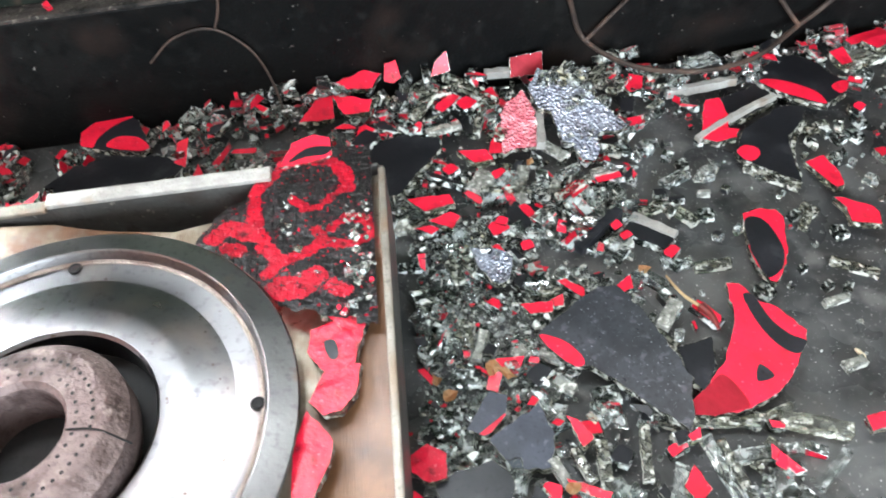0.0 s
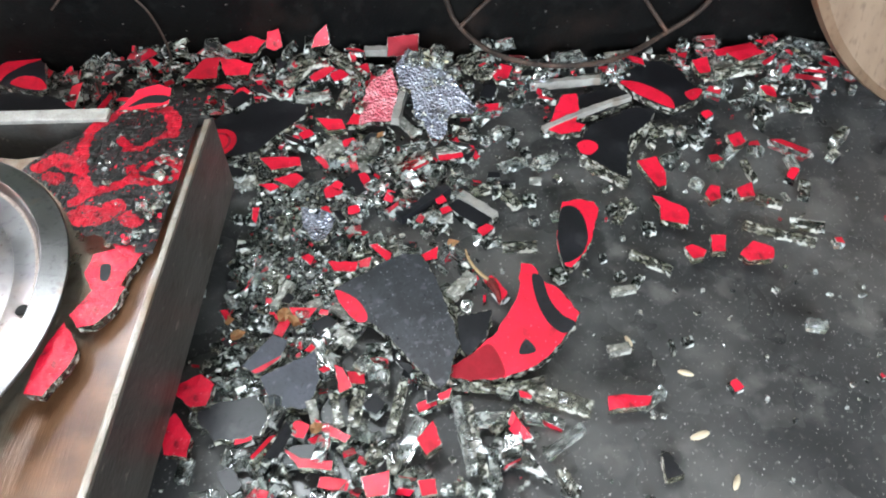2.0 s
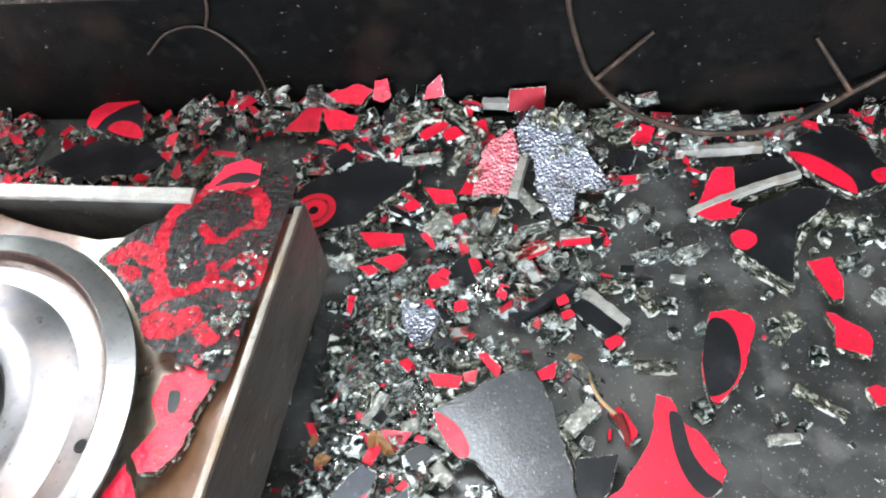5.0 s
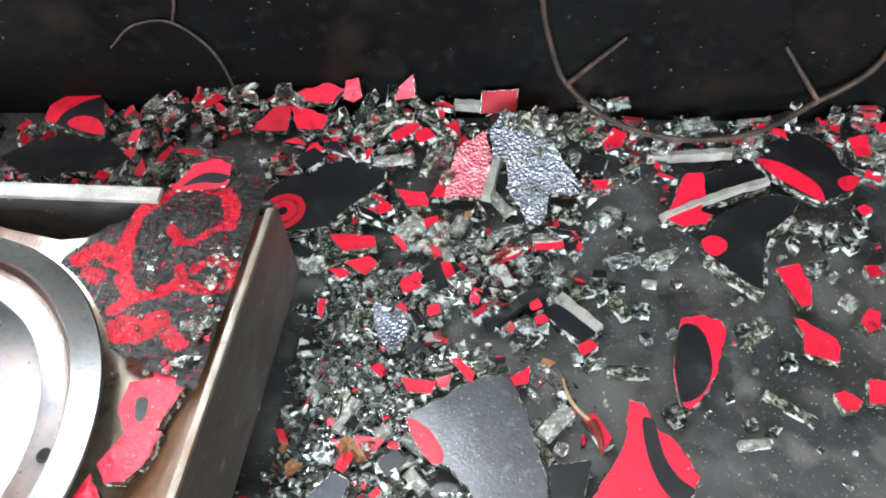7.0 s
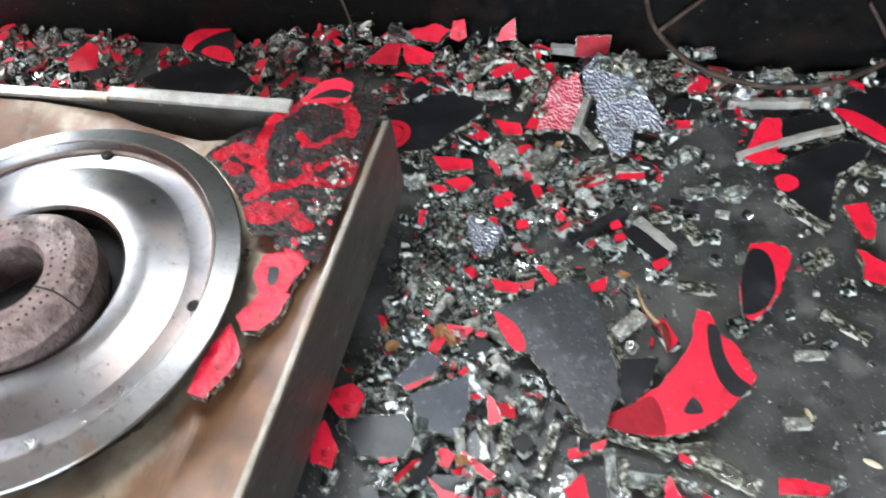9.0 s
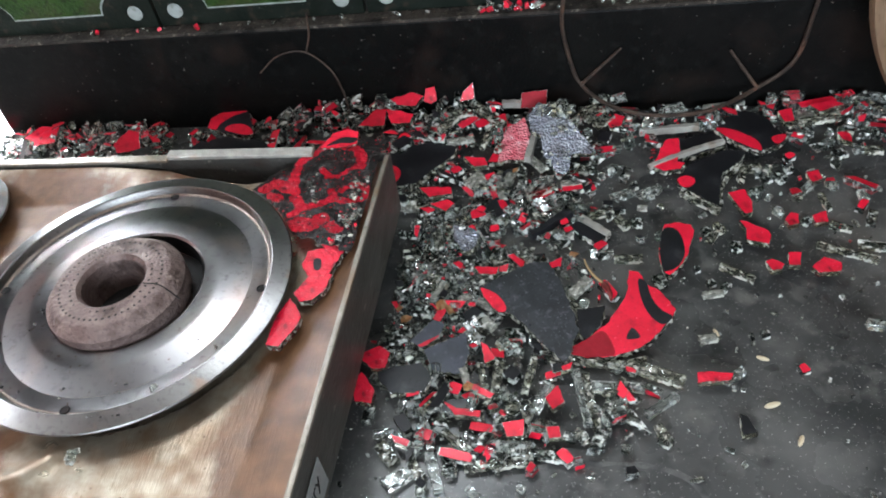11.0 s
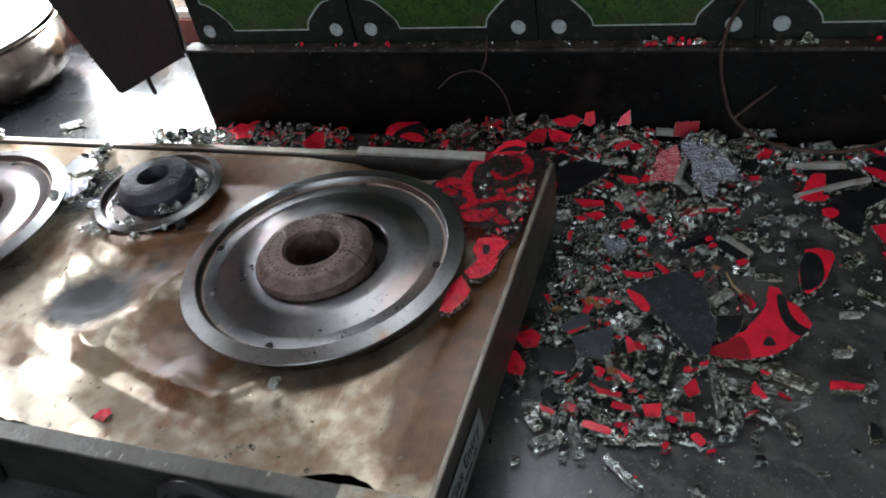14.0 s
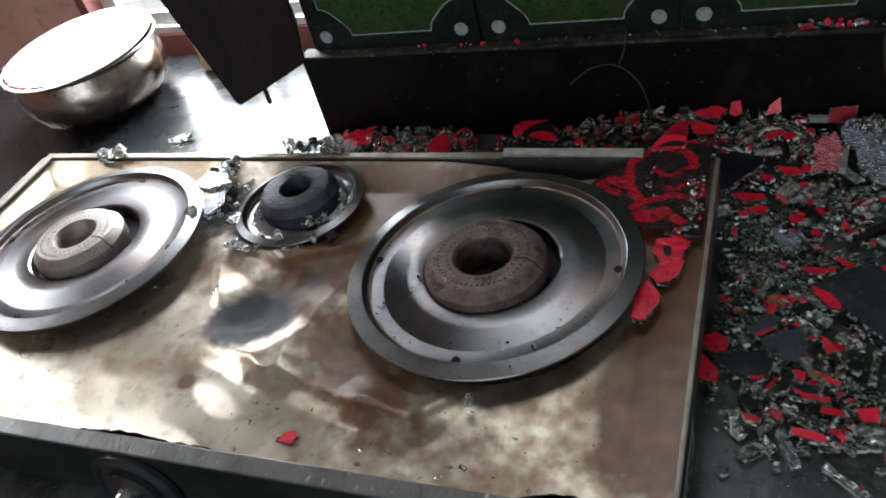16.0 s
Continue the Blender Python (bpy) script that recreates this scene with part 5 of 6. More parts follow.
splinter("glass chip with a red printed face", (178, 288), (184, 293), 1, 5.1, "glitter", 0.0036, face="red_glass")
splinter("small clear glass cube on the counter", (180, 282), (184, 285), 1, 4.4, "glitter", 0.0036)
splinter("glass chip with a red printed face", (85, 353), (91, 357), 7, 6.7, "glitter", 0.0036, face="red_glass")
splinter("frosted pale glass chip in the rubble", (98, 340), (106, 350), 7, 10.5, "frost", 0.0036)
splinter("glass chip with a red printed face", (108, 346), (115, 349), 7, 5.8, "glitter", 0.0036, face="red_glass")
splinter("glass chip with a black printed face", (112, 315), (123, 329), 3, 13.9, "glitter", 0.0036, face="black_glass")
splinter("glass chip with a black printed face", (166, 311), (183, 295), 0, 12.9, "glitter", 0.0036, face="black_glass")
splinter("pale ground-glass bar in the rubble", (174, 317), (185, 320), 1, 5.1, "edge", 0.0036)
splinter("crazed clear glass bar in the rubble", (190, 316), (197, 306), 1, 5.6, "edge", 0.0036)
splinter("small clear glass cube on the counter", (199, 311), (206, 310), 1, 6.9, "glitter", 0.0036)
splinter("small clear glass cube on the counter", (199, 345), (204, 346), 0, 6.1, "glitter", 0.0036)
splinter("frosted pale glass chip in the rubble", (203, 325), (209, 324), 0, 2.0, "frost", 0.0036)
splinter("glass chip with a black printed face", (188, 322), (196, 322), 0, 2.0, "glitter", 0.0036, face="black_glass")
splinter("pale ground-glass bar in the rubble", (242, 295), (248, 304), 1, 4.2, "edge", 0.0036)
splinter("small clear glass cube on the counter", (239, 303), (244, 305), 0, 4.1, "glitter", 0.0036)
splinter("crazed clear glass bar in the rubble", (247, 309), (251, 302), 1, 4.1, "edge", 0.0036)
splinter("small clear glass cube on the counter", (254, 290), (260, 290), 1, 8.0, "glitter", 0.0036)
splinter("small clear glass cube on the counter", (239, 262), (243, 264), 0, 4.0, "glitter", 0.0036)
splinter("frosted pale glass chip in the rubble", (236, 254), (247, 256), 0, 3.1, "frost", 0.0036)
splinter("small clear glass cube on the counter", (233, 273), (236, 274), 0, 3.2, "glitter", 0.0036)
splinter("small clear glass cube on the counter", (212, 267), (216, 260), 1, 6.3, "glitter", 0.0036)
splinter("frosted pale glass chip in the rubble", (166, 250), (175, 262), 4, 6.4, "frost", 0.0036)
splinter("glass chip with a red printed face", (182, 260), (190, 248), 3, 5.5, "glitter", 0.0036, face="red_glass")
splinter("small clear glass cube on the counter", (323, 371), (330, 373), 0, 7.7, "glitter", 0.0036)
splinter("crazed clear glass bar in the rubble", (340, 373), (351, 373), 1, 6.0, "edge", 0.0036)
splinter("small clear glass cube on the counter", (286, 353), (290, 345), 1, 5.4, "glitter", 0.0036)
splinter("small clear glass cube on the counter", (293, 363), (295, 354), 1, 4.6, "glitter", 0.0036)
splinter("glass chip with a red printed face", (293, 363), (298, 366), 4, 4.8, "glitter", 0.0036, face="red_glass")
splinter("crazed clear glass bar in the rubble", (266, 356), (278, 360), 1, 4.7, "edge", 0.0036)
splinter("small clear glass cube on the counter", (278, 348), (283, 350), 0, 5.9, "glitter", 0.0036)
splinter("small clear glass cube on the counter", (277, 377), (282, 380), 5, 7.0, "glitter", 0.0036)
splinter("small clear glass cube on the counter", (296, 312), (299, 309), 1, 5.7, "glitter", 0.0036)
splinter("small clear glass cube on the counter", (331, 307), (334, 318), 1, 5.1, "glitter", 0.0036)
splinter("glass chip with a red printed face", (327, 319), (332, 326), 1, 4.2, "glitter", 0.0036, face="red_glass")
splinter("crazed clear glass bar in the rubble", (309, 334), (312, 321), 0, 3.6, "edge", 0.0036)
splinter("crazed clear glass bar in the rubble", (310, 309), (321, 304), 0, 4.1, "edge", 0.0036)
splinter("small clear glass cube on the counter", (242, 411), (247, 415), 6, 5.3, "glitter", 0.0036)
splinter("frosted pale glass chip in the rubble", (248, 416), (263, 419), 6, 2.9, "frost", 0.0036)
splinter("glass chip with a black printed face", (263, 416), (274, 422), 6, 5.7, "glitter", 0.0036, face="black_glass")
splinter("crazed clear glass bar in the rubble", (268, 435), (276, 424), 10, 3.4, "edge", 0.0036)
splinter("small clear glass cube on the counter", (297, 425), (302, 424), 8, 9.0, "glitter", 0.0036)
splinter("frosted pale glass chip in the rubble", (306, 407), (334, 413), 4, 7.8, "frost", 0.0036)
splinter("glass chip with a red printed face", (307, 410), (331, 416), 8, 6.5, "glitter", 0.0036, face="red_glass")
splinter("crazed clear glass bar in the rubble", (171, 403), (182, 415), 9, 6.9, "edge", 0.0036)
splinter("crazed clear glass bar in the rubble", (177, 398), (186, 405), 8, 6.6, "edge", 0.0036)
splinter("glass chip with a black printed face", (181, 381), (185, 392), 6, 7.7, "glitter", 0.0036, face="black_glass")
splinter("small clear glass cube on the counter", (211, 358), (215, 356), 4, 5.8, "glitter", 0.0036)
splinter("small clear glass cube on the counter", (177, 355), (173, 363), 4, 4.0, "glitter", 0.0036)
splinter("crazed clear glass bar in the rubble", (163, 363), (174, 356), 3, 6.1, "edge", 0.0036)
splinter("frosted pale glass chip in the rubble", (136, 367), (145, 356), 6, 4.9, "frost", 0.0036)
splinter("frosted pale glass chip in the rubble", (124, 354), (121, 344), 4, 5.9, "frost", 0.0036)
splinter("pale ground-glass bar in the rubble", (72, 409), (94, 409), 14, 5.0, "edge", 0.0036)
splinter("crazed clear glass bar in the rubble", (95, 417), (116, 395), 13, 5.6, "edge", 0.0036)
splinter("pale ground-glass bar in the rubble", (72, 392), (84, 409), 13, 5.6, "edge", 0.0036)
splinter("pale ground-glass bar in the rubble", (44, 404), (57, 414), 13, 5.0, "edge", 0.0036)
splinter("glass chip with a red printed face", (97, 395), (105, 400), 12, 8.9, "glitter", 0.0036, face="red_glass")
splinter("glass chip with a red printed face", (85, 395), (97, 407), 11, 7.1, "glitter", 0.0036, face="red_glass")
splinter("frosted pale glass chip in the rubble", (78, 383), (96, 387), 9, 4.3, "frost", 0.0036)
splinter("frosted pale glass chip in the rubble", (21, 428), (25, 436), 15, 11.2, "frost", 0.0036)
splinter("frosted pale glass chip in the rubble", (39, 330), (64, 325), 3, 7.6, "frost", 0.0036)
splinter("glass chip with a black printed face", (47, 331), (59, 327), 6, 6.3, "glitter", 0.0036, face="black_glass")
splinter("pale ground-glass bar in the rubble", (64, 323), (84, 330), 3, 4.4, "edge", 0.0036)
splinter("glass chip with a black printed face", (51, 388), (42, 378), 9, 10.6, "glitter", 0.0036, face="black_glass")
splinter("small clear glass cube on the counter", (61, 398), (72, 383), 11, 5.6, "glitter", 0.0036)
splinter("crazed clear glass bar in the rubble", (121, 386), (114, 369), 11, 6.1, "edge", 0.0036)
splinter("glass chip with a red printed face", (152, 358), (156, 351), 4, 4.1, "glitter", 0.0036, face="red_glass")
splinter("frosted pale glass chip in the rubble", (136, 336), (141, 346), 4, 5.4, "frost", 0.0036)
splinter("glass chip with a black printed face", (33, 257), (54, 259), 4, 12.4, "glitter", 0.0036, face="black_glass")
splinter("crazed clear glass bar in the rubble", (96, 244), (102, 234), 3, 4.5, "edge", 0.0036)
splinter("crazed clear glass bar in the rubble", (85, 253), (86, 260), 3, 5.2, "edge", 0.0036)
splinter("frosted pale glass chip in the rubble", (103, 245), (109, 249), 3, 5.0, "frost", 0.0036)
splinter("frosted pale glass chip in the rubble", (114, 246), (124, 240), 3, 4.5, "frost", 0.0036)
splinter("small clear glass cube on the counter", (91, 222), (94, 228), 3, 4.5, "glitter", 0.0036)
splinter("small clear glass cube on the counter", (73, 225), (80, 222), 3, 4.1, "glitter", 0.0036)
splinter("frosted pale glass chip in the rubble", (93, 260), (88, 246), 3, 4.4, "frost", 0.0036)
splinter("glass chip with a red printed face", (105, 186), (112, 183), 4, 6.8, "glitter", 0.0036, face="red_glass")
splinter("glass chip with a red printed face", (119, 163), (131, 161), 4, 5.1, "glitter", 0.0036, face="red_glass")
splinter("glass chip with a red printed face", (105, 150), (123, 146), 2, 5.1, "glitter", 0.0036, face="red_glass")
splinter("glass chip with a red printed face", (163, 154), (169, 147), 1, 5.0, "glitter", 0.0036, face="red_glass")
splinter("glass chip with a red printed face", (154, 195), (159, 197), 2, 4.1, "glitter", 0.0036, face="red_glass")
splinter("glass chip with a red printed face", (84, 179), (91, 181), 5, 4.1, "glitter", 0.0036, face="red_glass")
splinter("frosted pale glass chip in the rubble", (111, 198), (115, 187), 4, 4.4, "frost", 0.0036)
splinter("crazed clear glass bar in the rubble", (120, 201), (124, 187), 4, 4.1, "edge", 0.0036)
splinter("crazed clear glass bar in the rubble", (130, 203), (129, 187), 4, 5.1, "edge", 0.0036)
splinter("crazed clear glass bar in the rubble", (148, 208), (144, 185), 3, 4.1, "edge", 0.0036)
splinter("small clear glass cube on the counter", (131, 222), (142, 223), 3, 8.1, "glitter", 0.0036)
splinter("crazed clear glass bar in the rubble", (105, 161), (120, 150), 3, 3.6, "edge", 0.0036)
splinter("crazed clear glass bar in the rubble", (136, 176), (149, 171), 3, 7.3, "edge", 0.0036)
splinter("frosted pale glass chip in the rubble", (148, 162), (153, 167), 3, 3.5, "frost", 0.0036)
splinter("small clear glass cube on the counter", (149, 152), (165, 150), 1, 5.0, "glitter", 0.0036)
splinter("small clear glass cube on the counter", (130, 172), (133, 167), 3, 4.1, "glitter", 0.0036)
splinter("crazed clear glass bar in the rubble", (74, 153), (83, 144), 1, 7.1, "edge", 0.0036)
splinter("crazed clear glass bar in the rubble", (92, 144), (98, 136), 1, 5.6, "edge", 0.0036)
splinter("crazed clear glass bar in the rubble", (118, 143), (151, 148), 1, 5.1, "edge", 0.0036)
splinter("glass chip with a black printed face", (134, 199), (140, 194), 2, 7.3, "glitter", 0.0036, face="black_glass")
splinter("crazed clear glass bar in the rubble", (67, 187), (72, 190), 3, 5.8, "edge", 0.0036)
splinter("crazed clear glass bar in the rubble", (153, 212), (161, 207), 1, 4.8, "edge", 0.0036)
splinter("glass chip with a black printed face", (81, 169), (88, 159), 2, 6.4, "glitter", 0.0036, face="black_glass")
splinter("small clear glass cube on the counter", (210, 164), (215, 161), 0, 5.8, "glitter", 0.0036)
splinter("crazed clear glass bar in the rubble", (184, 186), (194, 196), 1, 4.9, "edge", 0.0036)
splinter("small clear glass cube on the counter", (67, 215), (76, 220), 4, 8.1, "glitter", 0.0036)
splinter("small clear glass cube on the counter", (78, 238), (89, 237), 4, 8.9, "glitter", 0.0036)
splinter("small clear glass cube on the counter", (91, 244), (98, 241), 4, 6.8, "glitter", 0.0036)
splinter("crazed clear glass bar in the rubble", (82, 257), (87, 265), 4, 7.4, "edge", 0.0036)
splinter("glass chip with a black printed face", (108, 231), (116, 238), 4, 7.9, "glitter", 0.0036, face="black_glass")
splinter("frosted pale glass chip in the rubble", (125, 226), (118, 232), 4, 5.1, "frost", 0.0036)
splinter("crazed clear glass bar in the rubble", (174, 215), (182, 208), 1, 6.5, "edge", 0.0036)
splinter("crazed clear glass bar in the rubble", (173, 188), (179, 175), 1, 4.0, "edge", 0.0036)
splinter("small clear glass cube on the counter", (158, 234), (163, 222), 0, 3.9, "glitter", 0.0036)
splinter("crazed clear glass bar in the rubble", (164, 251), (173, 235), 1, 4.1, "edge", 0.0036)
splinter("frosted pale glass chip in the rubble", (232, 223), (241, 225), 0, 4.1, "frost", 0.0036)
splinter("small clear glass cube on the counter", (263, 227), (267, 228), 0, 3.9, "glitter", 0.0036)
splinter("small clear glass cube on the counter", (247, 261), (250, 259), 0, 6.7, "glitter", 0.0036)
splinter("glass chip with a red printed face", (278, 205), (282, 207), 0, 4.9, "glitter", 0.0036, face="red_glass")


# ---- fragments and crumbs: density over the counter ----
def soft_box(x, y, x0, x1, y0, y1, s):
    f = lambda v: 1 / (1 + math.exp(-max(-60, min(60, v / s))))
    return f(x - x0) * f(x1 - x) * f(y - y0) * f(y1 - y)


def heap(x, y):
    """How thick the broken glass lies at a place: 0 none, 1 covered."""
    if y > 0.424 or (SX0 < x < SX1 + 0.003 and y < SY1 + 0.004) or x < -0.30:
        return 0.0
    front = 0.150 + 0.030 * max(0, abs(x - 0.115) / 0.06) ** 2 * 0.4 - 0.018 * math.exp(-((x - 0.10) / 0.03) ** 2)
    d = 0.95 * soft_box(x, y, -0.285, 0.06, 0.322, 0.440, 0.008)
    d += 0.85 * soft_box(x, y, 0.045, 0.185, 0.320, 0.440, 0.010)
    d += 0.62 * soft_box(x, y, 0.045, 0.162, front, 0.335, 0.007)
    d -= 0.33 * soft_box(x, y, 0.058, 0.112, 0.215, 0.325, 0.010)
    d += 0.40 * soft_box(x, y, 0.155, 0.200, 0.150, 0.205, 0.007)
    d += 0.75 * soft_box(x, y, 0.175, 0.40, 0.392, 0.440, 0.007)
    d += 0.10 * soft_box(x, y, 0.245, 0.350, 0.300, 0.400, 0.012)
    d += 0.009 * soft_box(x, y, 0.165, 0.330, 0.200, 0.400, 0.015)
    d *= 0.56 + 1.25 * noise.noise(Vector((x * 34, y * 34, 3.0))) + 0.5 * noise.noise(Vector((x * 90, y * 90, 8.0)))
    return max(0.0, min(1.0, d))


def pile(x, y):
    return 0.0025 + 0.011 * soft_box(x, y, -0.04, 0.19, 0.404, 0.46, 0.008) + 0.009 * soft_box(x, y, -0.02, 0.36, 0.395, 0.45, 0.012) + 0.005 * soft_box(x, y, -0.29, 0.03, 0.36, 0.45, 0.015) + 0.0025 * soft_box(x, y, 0.06, 0.17, 0.16, 0.36, 0.02)


def covered(x, y):
    return any(within(x, y, f) for f in FOOT)


def chunk(rand, sx, sy, sz):
    """The corners of a rough block of glass with a chamfer to carry the bright rim."""
    c = np.array([(-1, -1, -1), (1, -1, -1), (1, 1, -1), (-1, 1, -1), (-1, -1, 1), (1, -1, 1), (1, 1, 1), (-1, 1, 1)], float) * 0.5
    c[:4, :2] += rand.uniform(-0.16, 0.16, (4, 2))
    c[4:] = c[:4] + np.array((0, 0, 1.0)) + np.c_[rand.uniform(-0.09, 0.09, (4, 2)), rand.uniform(-0.08, 0.08, 4)]
    mid = c[4:].mean(0)
    crown = c[4:] + (mid - c[4:]) * rand.uniform(0.08, 0.18) + (0, 0, 0.07)
    return np.r_[c, crown] * (sx, sy, sz)


# underside, top, four sides, four chamfers round the top, coloured pale as light-catching edges
BLOCK = ((0, 3, 2, 1), (8, 9, 10, 11), (0, 1, 5, 4), (1, 2, 6, 5), (2, 3, 7, 6), (3, 0, 4, 7), (4, 5, 9, 8), (5, 6, 10, 9), (6, 7, 11, 10), (7, 4, 8, 11))
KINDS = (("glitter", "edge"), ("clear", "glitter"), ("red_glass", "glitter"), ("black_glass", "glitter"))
KIND_LABEL = ("crazed clear glass fragment on the dark counter", "clear glass fragment on the dark counter", "glass fragment with a red printed face", "glass fragment with a black printed face")
nr = np.random.RandomState(4)


def fragment_mesh(k):
    n = nr.randint(4, 7)
    ang = np.sort(nr.uniform(0, 2 * math.pi, n) * 0.35 + np.arange(n) * 2 * math.pi / n * 0.9)
    rad = nr.uniform(0.7, 1.15, n) * nr.uniform(0.0032, 0.0058)
    long = nr.uniform(1.0, 2.1)
    pts = ccw([(r * math.cos(q) * long, r * math.sin(q) * 0.85) for r, q in zip(rad, ang)])
    bm = prism(pts, -0.0019, 0.0016, side=1, top=0)
    top = max(bm.faces, key=lambda f: f.calc_center_median().z)
    # mostly pale rim materials paint the light caught along the edges
    rim = bmesh.ops.inset_region(bm, faces=[top], thickness=0.00035, depth=0.0002)["faces"]
    for f in rim:
        f.material_index = (2, 1, 3, 1)[nr.randint(4)]
    for v in bm.verts:
        v.co += Vector(nr.uniform(-0.00022, 0.00022, 3))
    for f in bm.faces:
        if f.material_index == 1 and nr.rand() < 0.4:
            f.material_index = 3
    me = bpy.data.meshes.new("glass_fragment")
    bm.to_mesh(me)
    bm.free()
    for name in (*KINDS[k], "frost", "glitter"):
        me.materials.append(M[name])
    return me


MESHES = [[fragment_mesh(k) for _ in range(12)] for k in range(4)]
placed = 0
while placed < 290:
    x, y = nr.uniform(-0.29, 0.40), nr.uniform(0.115, 0.423)
    if nr.rand() > heap(x, y) ** 1.5 or covered(x, y):
        continue
    k = nr.choice(4, p=(0.27, 0.11, 0.46, 0.16) if y > 0.36 else (0.44, 0.14, 0.26, 0.16))
    ob = new("glass_fragment", MESHES[k][nr.randint(12)])
    tagged(ob, KIND_LABEL[k], "glass fragment", "fragments of the shattered stove top")
    upend = nr.rand() < 0.22 and x < 0.25
    ob.matrix_world = pose(x, y, 0.0030 + pile(x, y) * nr.uniform(0.5, 1.0), (90 if upend else 0) + nr.normal(0, 14), nr.normal(0, 14), nr.uniform(0, 360))
    placed += 1


def crumbs(name, label, count, size, spread, seed, kinds, region, low=0.0):
    """One mesh of many loose crumbs, strewn by the density of the heap."""
    rand = np.random.RandomState(seed)
    verts, faces, slots = [], [], []
    names = ["edge", "clear", "red_glass", "black_glass", "glitter"]
    made = tries = 0
    while made < count and tries < count * 60:
        tries += 1
        x, y = rand.uniform(region[0], region[1]), rand.uniform(region[2], region[3])
        d = heap(x, y)
        if rand.rand() > max(d, low):
            continue
        hidden = covered(x, y)
        if hidden and rand.rand() > 0.10:
            continue
        k = rand.choice(4, p=kinds)
        if y > 0.365 and k == 0 and rand.rand() < 0.28:
            k = 2
        s = min(size * 1.7, size * math.exp(rand.normal(0, spread)))
        c = chunk(rand, s * rand.uniform(0.85, 1.5) * (2.2 if rand.rand() < 0.20 else 1), s * rand.uniform(0.75, 1.15), min(s * 1.0, 0.0044))
        lean = 0.12 if d < 0.45 else 0.32
        e = Euler((math.pi / 2 * (rand.rand() < 0.25) + rand.normal(0, lean), rand.normal(0, lean), rand.uniform(0, 6.28))).to_matrix()
        c = c @ np.array(e).T
        z = -c[:, 2].min() + (0 if hidden or d < 0.3 else pile(x, y) * rand.rand() ** 1.4)
        c += (x, y, z)
        base = len(verts)
        verts += [tuple(p) for p in c]
        dim = rand.rand() < 0.45
        for i, f in enumerate(BLOCK):
            faces.append(tuple(base + q for q in f))
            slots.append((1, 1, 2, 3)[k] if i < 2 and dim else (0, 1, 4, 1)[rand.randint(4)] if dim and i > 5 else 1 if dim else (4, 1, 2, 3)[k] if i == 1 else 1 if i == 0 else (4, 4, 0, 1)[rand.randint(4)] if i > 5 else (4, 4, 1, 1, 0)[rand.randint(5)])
        made += 1
    me = bpy.data.meshes.new(name)
    me.from_pydata(verts, [], faces)
    for q in names:
        me.materials.append(M[q])
    me.polygons.foreach_set("material_index", slots)
    return tagged(new(name, me), label, "glass crumbs", kind="stuff")


ALL = (-0.295, 0.41, 0.11, 0.424)
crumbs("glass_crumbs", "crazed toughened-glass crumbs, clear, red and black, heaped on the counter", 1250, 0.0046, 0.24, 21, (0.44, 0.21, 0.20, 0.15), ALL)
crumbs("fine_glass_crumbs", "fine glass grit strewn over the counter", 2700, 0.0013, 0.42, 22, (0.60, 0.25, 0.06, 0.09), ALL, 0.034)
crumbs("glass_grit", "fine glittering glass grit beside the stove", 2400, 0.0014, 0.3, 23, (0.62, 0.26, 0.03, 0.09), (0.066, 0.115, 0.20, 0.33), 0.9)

# crumbs that lie higher up: on the ledge, the stove and in the small pan
def loose(name, label, spots, seed):
    rand = np.random.RandomState(seed)
    verts, faces, slots = [], [], []
    for cx, cy, z, rx, ry, count, size, kinds in spots:
        for _ in range(count):
            s = size * math.exp(rand.normal(0, 0.35))
            c = chunk(rand, s * rand.uniform(0.9, 1.8), s, s * 0.9)
            c = c @ np.array(Euler((rand.normal(0, 0.5), rand.normal(0, 0.5), rand.uniform(0, 6.28))).to_matrix()).T
            c += (cx + rand.uniform(-rx, rx), cy + rand.uniform(-ry, ry), z - c[:, 2].min())
            base, k = len(verts), rand.choice(4, p=kinds)
            verts += [tuple(p) for p in c]
            for i, f in enumerate(BLOCK):
                faces.append(tuple(base + q for q in f))
                slots.append((4, 4, 1, 0)[rand.randint(4)] if i > 5 else (k, 1, 1, 1, 0, 1)[rand.randint(6)] if k < 2 else k)
    me = bpy.data.meshes.new(name)
    me.from_pydata(verts, [], faces)
    for q in ("edge", "clear", "red_glass", "black_glass", "glitter"):
        me.materials.append(M[q])
    me.polygons.foreach_set("material_index", slots)
    return tagged(new(name, me), label, "glass crumbs", kind="stuff")


PALE, MIXED, DARK = (0.75, 0.25, 0, 0), (0.55, 0.15, 0.22, 0.08), (0.5, 0.2, 0, 0.3)
loose("ledge_crumbs", "glass crumbs caught on the ledge under the tiles", [(0.125, 0.431, 0.0818, 0.022, 0.003, 30, 0.0022, MIXED), (0.21, 0.431, 0.0818, 0.03, 0.003, 14, 0.0024, PALE), (0.06, 0.431, 0.0818, 0.33, 0.003, 46, 0.0014, MIXED)], 31)
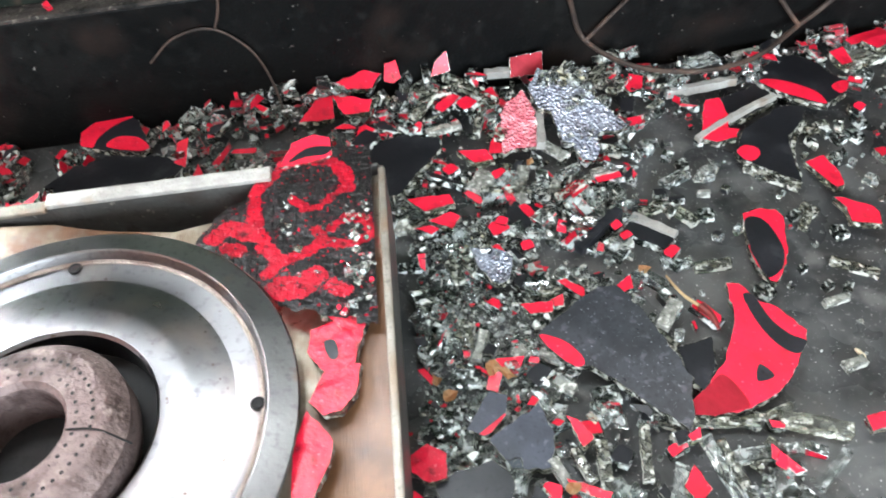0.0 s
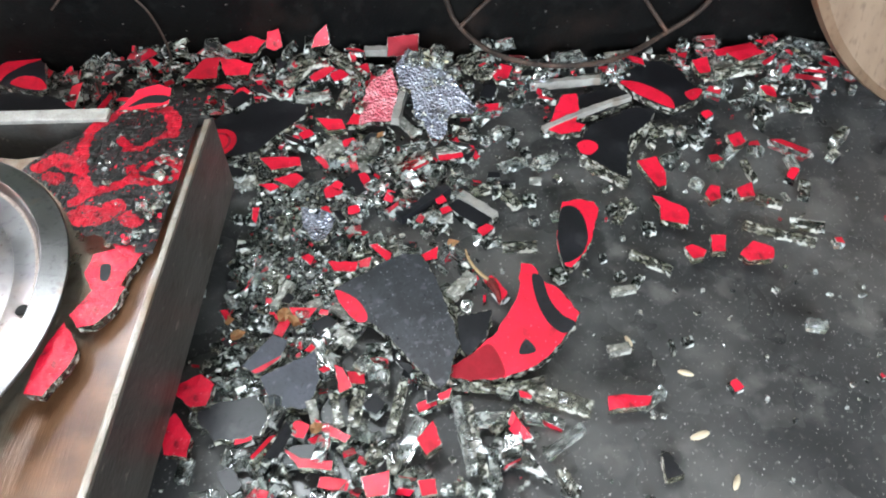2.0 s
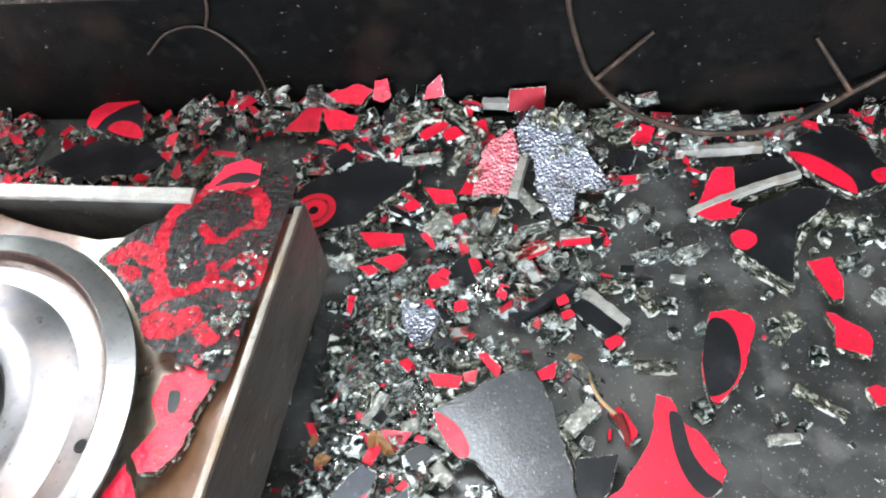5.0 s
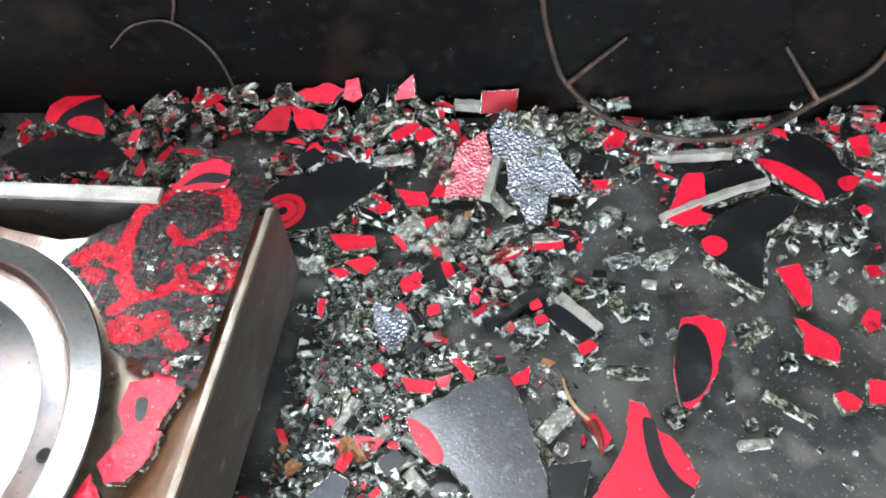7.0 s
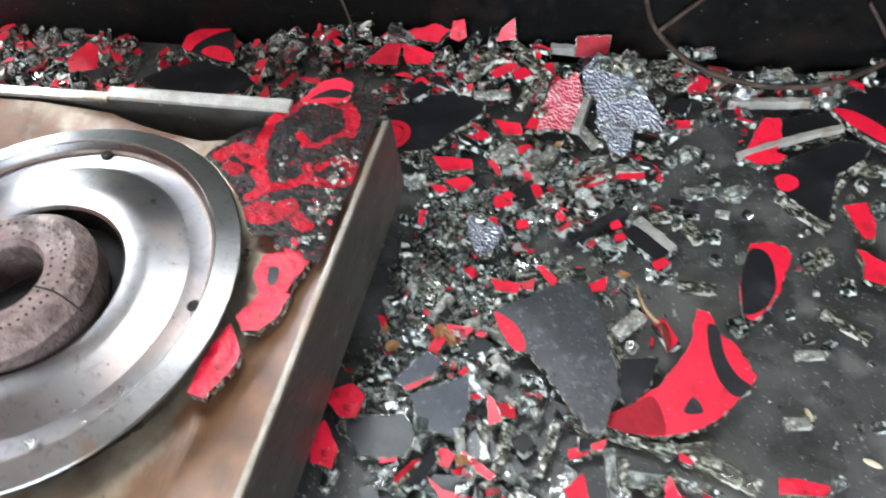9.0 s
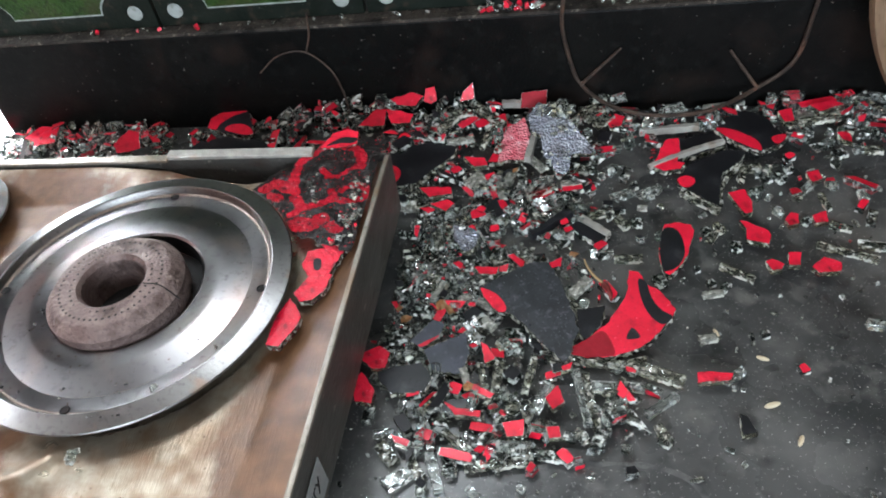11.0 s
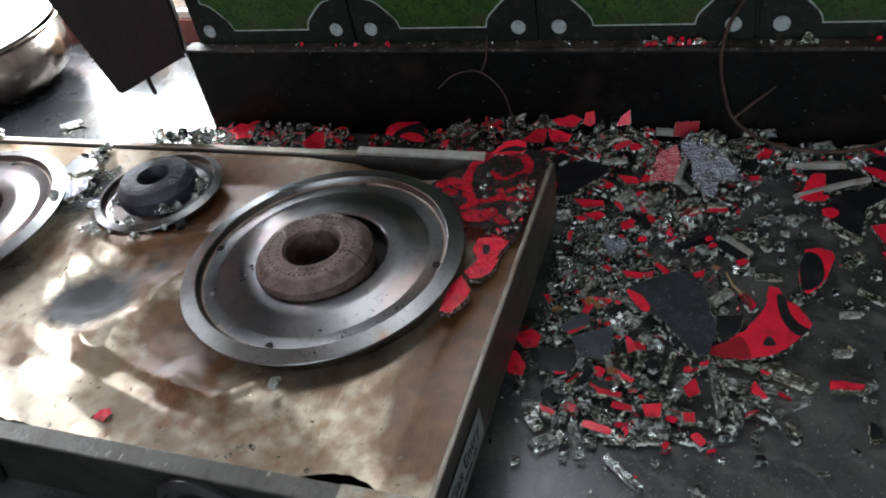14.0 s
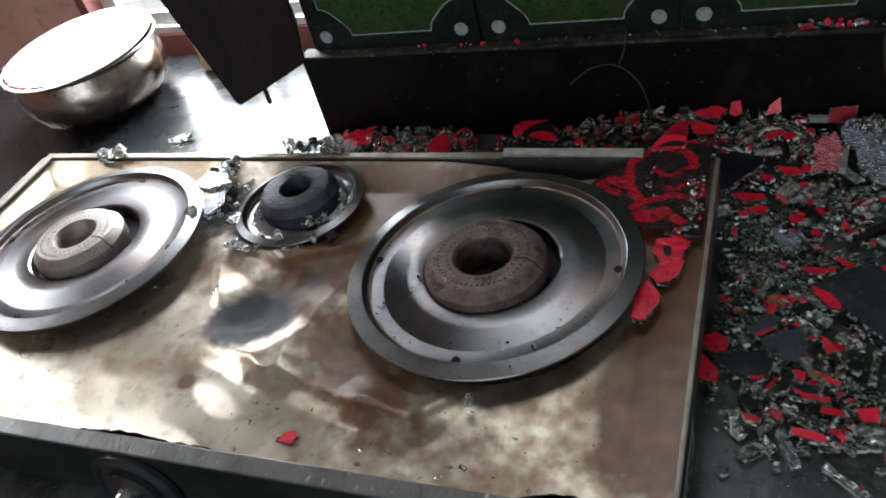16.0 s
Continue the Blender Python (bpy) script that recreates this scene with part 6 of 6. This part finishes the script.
loose("stove_crumbs", "glass crumbs on the edge of the stove", [(-0.232, 0.322, 0.0600, 0.022, 0.006, 60, 0.0030, DARK), (-0.303, 0.300, 0.0570, 0.012, 0.010, 28, 0.0028, DARK), (-0.292, 0.262, 0.0560, 0.020, 0.022, 44, 0.0027, DARK),
                                                                        (-0.43, 0.312, 0.0575, 0.012, 0.004, 16, 0.0034, PALE), (-0.215, 0.215, 0.0565, 0.04, 0.008, 20, 0.0026, DARK), (-0.05, 0.062, 0.0595, 0.05, 0.005, 9, 0.0016, PALE), (-0.047, 0.108, 0.0560, 0.003, 0.003, 3, 0.003, PALE)], 32)
loose("pan_crumbs", "pale glass crumbs in the small drip pan", [(-0.235, 0.236, 0.0600, 0.014, 0.005, 14, 0.0022, PALE), (-0.245, 0.255, 0.0600, 0.004, 0.014, 10, 0.0022, PALE), (-0.195, 0.238, 0.0600, 0.012, 0.006, 18, 0.0026, PALE), (-0.182, 0.262, 0.0600, 0.004, 0.014, 12, 0.0026, PALE)], 33)


GRIME = (0.2, 0.1, 0, 0.7)
loose("pan_specks", "dark specks and tiny crumbs on the large drip pan", [(-0.085, 0.138, 0.0602, 0.022, 0.003, 9, 0.0008, GRIME), (-0.118, 0.165, 0.0602, 0.004, 0.012, 7, 0.0008, GRIME), (-0.030, 0.142, 0.0602, 0.014, 0.003, 8, 0.0009, DARK),
                                                                        (-0.012, 0.162, 0.0610, 0.008, 0.010, 6, 0.0008, DARK), (-0.100, 0.180, 0.0630, 0.003, 0.008, 5, 0.0009, GRIME), (-0.055, 0.124, 0.0648, 0.030, 0.0008, 6, 0.0006, GRIME)], 37)


# ---- crazed remnant of the printed glass that still sticks to the stove corner ----
RING = [(45, 302), (44, 311), (38, 318), (30, 322), (22, 322), (15, 319), (10, 312), (6, 305), (6, 297), (8, 286), (12, 275), (19, 267), (26, 269), (35, 274)]
STROKES = ((RING, 3.0, 0.0), ([(22, 300), (27, 293.5), (33, 293), (39, 298), (45, 303)], 1.9, 0.05), ([(32, 281), (37, 273), (46, 271), (54, 275), (52, 283), (44, 286), (38, 281)], 2.1, 0.15),
           ([(-9, 283), (-4, 288), (4, 284), (9, 282)], 3.8, 0.05), ([(-3, 277), (2, 275)], 3.2, 0.1), ([(18, 254), (26, 253), (32, 257)], 5.2, 0.15), ([(38, 252), (43, 249)], 3.0, 0.15), ([(14, 262), (18, 268)], 3.0, 0.1))


def swirl(x, y):
    """The red print of the corner: a broad open ring, loops inside it and blots; gives how worn it is, or -1 for none."""
    p = Vector((x * 1000, y * 1000, 0))
    wob = 1.3 * noise.noise(p * 0.16) + 0.9 * noise.noise(p * 0.55)
    best = -1.0
    for pts, half, worn in STROKES:
        for (ax, ay), (bx, by) in zip(pts, pts[1:]):
            t = max(0.0, min(1.0, ((p.x - ax) * (bx - ax) + (p.y - ay) * (by - ay)) / ((bx - ax) ** 2 + (by - ay) ** 2)))
            if math.hypot(p.x - ax - t * (bx - ax), p.y - ay - t * (by - ay)) + wob < half:
                best = worn if best < 0 else min(best, worn)
    return best


def on_remnant(x, y):
    if x > 0.0548 or y > 0.3265 or math.hypot(x + 0.060, y - 0.2025) < 0.0895:
        return False
    rough = 0.004 * noise.noise(Vector((x * 160, y * 160, 4)))
    return y > 0.233 + 0.35 * (0.052 - x) + rough and x > -0.015 + 0.85 * max(0.0, y - 0.285) + rough


def remnant():
    """A thin crazed skin of printed glass, black with red swirls, and pale crumbs along its lower side."""
    rand = np.random.RandomState(8)
    skins = (bmesh.new(), bmesh.new())
    step, corners, made = 0.0006, {}, {}

    def corner(i, j, which):
        if (i, j) not in corners:
            x, y = -0.0160 + (i + rand.uniform(-0.32, 0.32)) * step, 0.2150 + (j + rand.uniform(-0.32, 0.32)) * step
            cell = noise.cell(Vector((x * 420, y * 420, 1)))
            corners[i, j] = (x, y, 0.0594 + 0.0007 * noise.noise(Vector((x * 90, y * 90, 9))) + 0.00022 * cell + rand.uniform(-0.00005, 0.00005))
        if (i, j, which) not in made:
            made[i, j, which] = skins[which].verts.new(corners[i, j])
        return made[i, j, which]

    for i in range(120):
        for j in range(190):
            x, y = -0.0160 + (i + 0.5) * step, 0.2150 + (j + 0.5) * step
            if not on_remnant(x, y):
                continue
            red = swirl(x, y)
            speck = noise.noise(Vector((x * 700, y * 700, 3)))
            k = 1 if (red >= 0 and speck > -0.55 + red) or speck > 0.50 else 0
            skins[k].faces.new((corner(i, j, k), corner(i + 1, j, k), corner(i + 1, j + 1, k), corner(i, j + 1, k)))
    whole = tagged(empty("glass_remnant"), "crazed black glass with red swirls still stuck on the stove corner", "glass remnant")
    for name, bm, m in (("black_glass", skins[0], "remnant"), ("red_print", skins[1], "red_crazed")):
        bmesh.ops.solidify(bm, geom=list(bm.faces), thickness=0.0035)
        part(name, bm, M[m], whole, "worn red swirl print" if name == "red_print" else "")


remnant()
loose("remnant_crumbs", "pale glass crumbs on the crazed stove corner", [(0.049, 0.272, 0.0596, 0.005, 0.020, 40, 0.0010, (0.5, 0.4, 0.1, 0)), (0.034, 0.266, 0.0596, 0.010, 0.010, 10, 0.0009, (0.4, 0.3, 0.3, 0)), (0.020, 0.290, 0.0596, 0.002, 0.012, 14, 0.0008, PALE), (0.049, 0.250, 0.0590, 0.004, 0.008, 22, 0.0014, (0.5, 0.3, 0.2, 0)), (0.042, 0.238, 0.0594, 0.007, 0.003, 12, 0.0013, (0.4, 0.4, 0.2, 0))], 35)
loose("crown_crumbs", "glittering glass crumbs on top of the bluish shard", [(0.151, 0.399, 0.0215, 0.012, 0.006, 60, 0.0021, (0.4, 0.6, 0, 0)), (0.158, 0.385, 0.0195, 0.010, 0.010, 34, 0.0014, (0.4, 0.6, 0, 0)), (0.152, 0.360, 0.0142, 0.010, 0.010, 22, 0.0010, (0.4, 0.6, 0, 0))], 36)
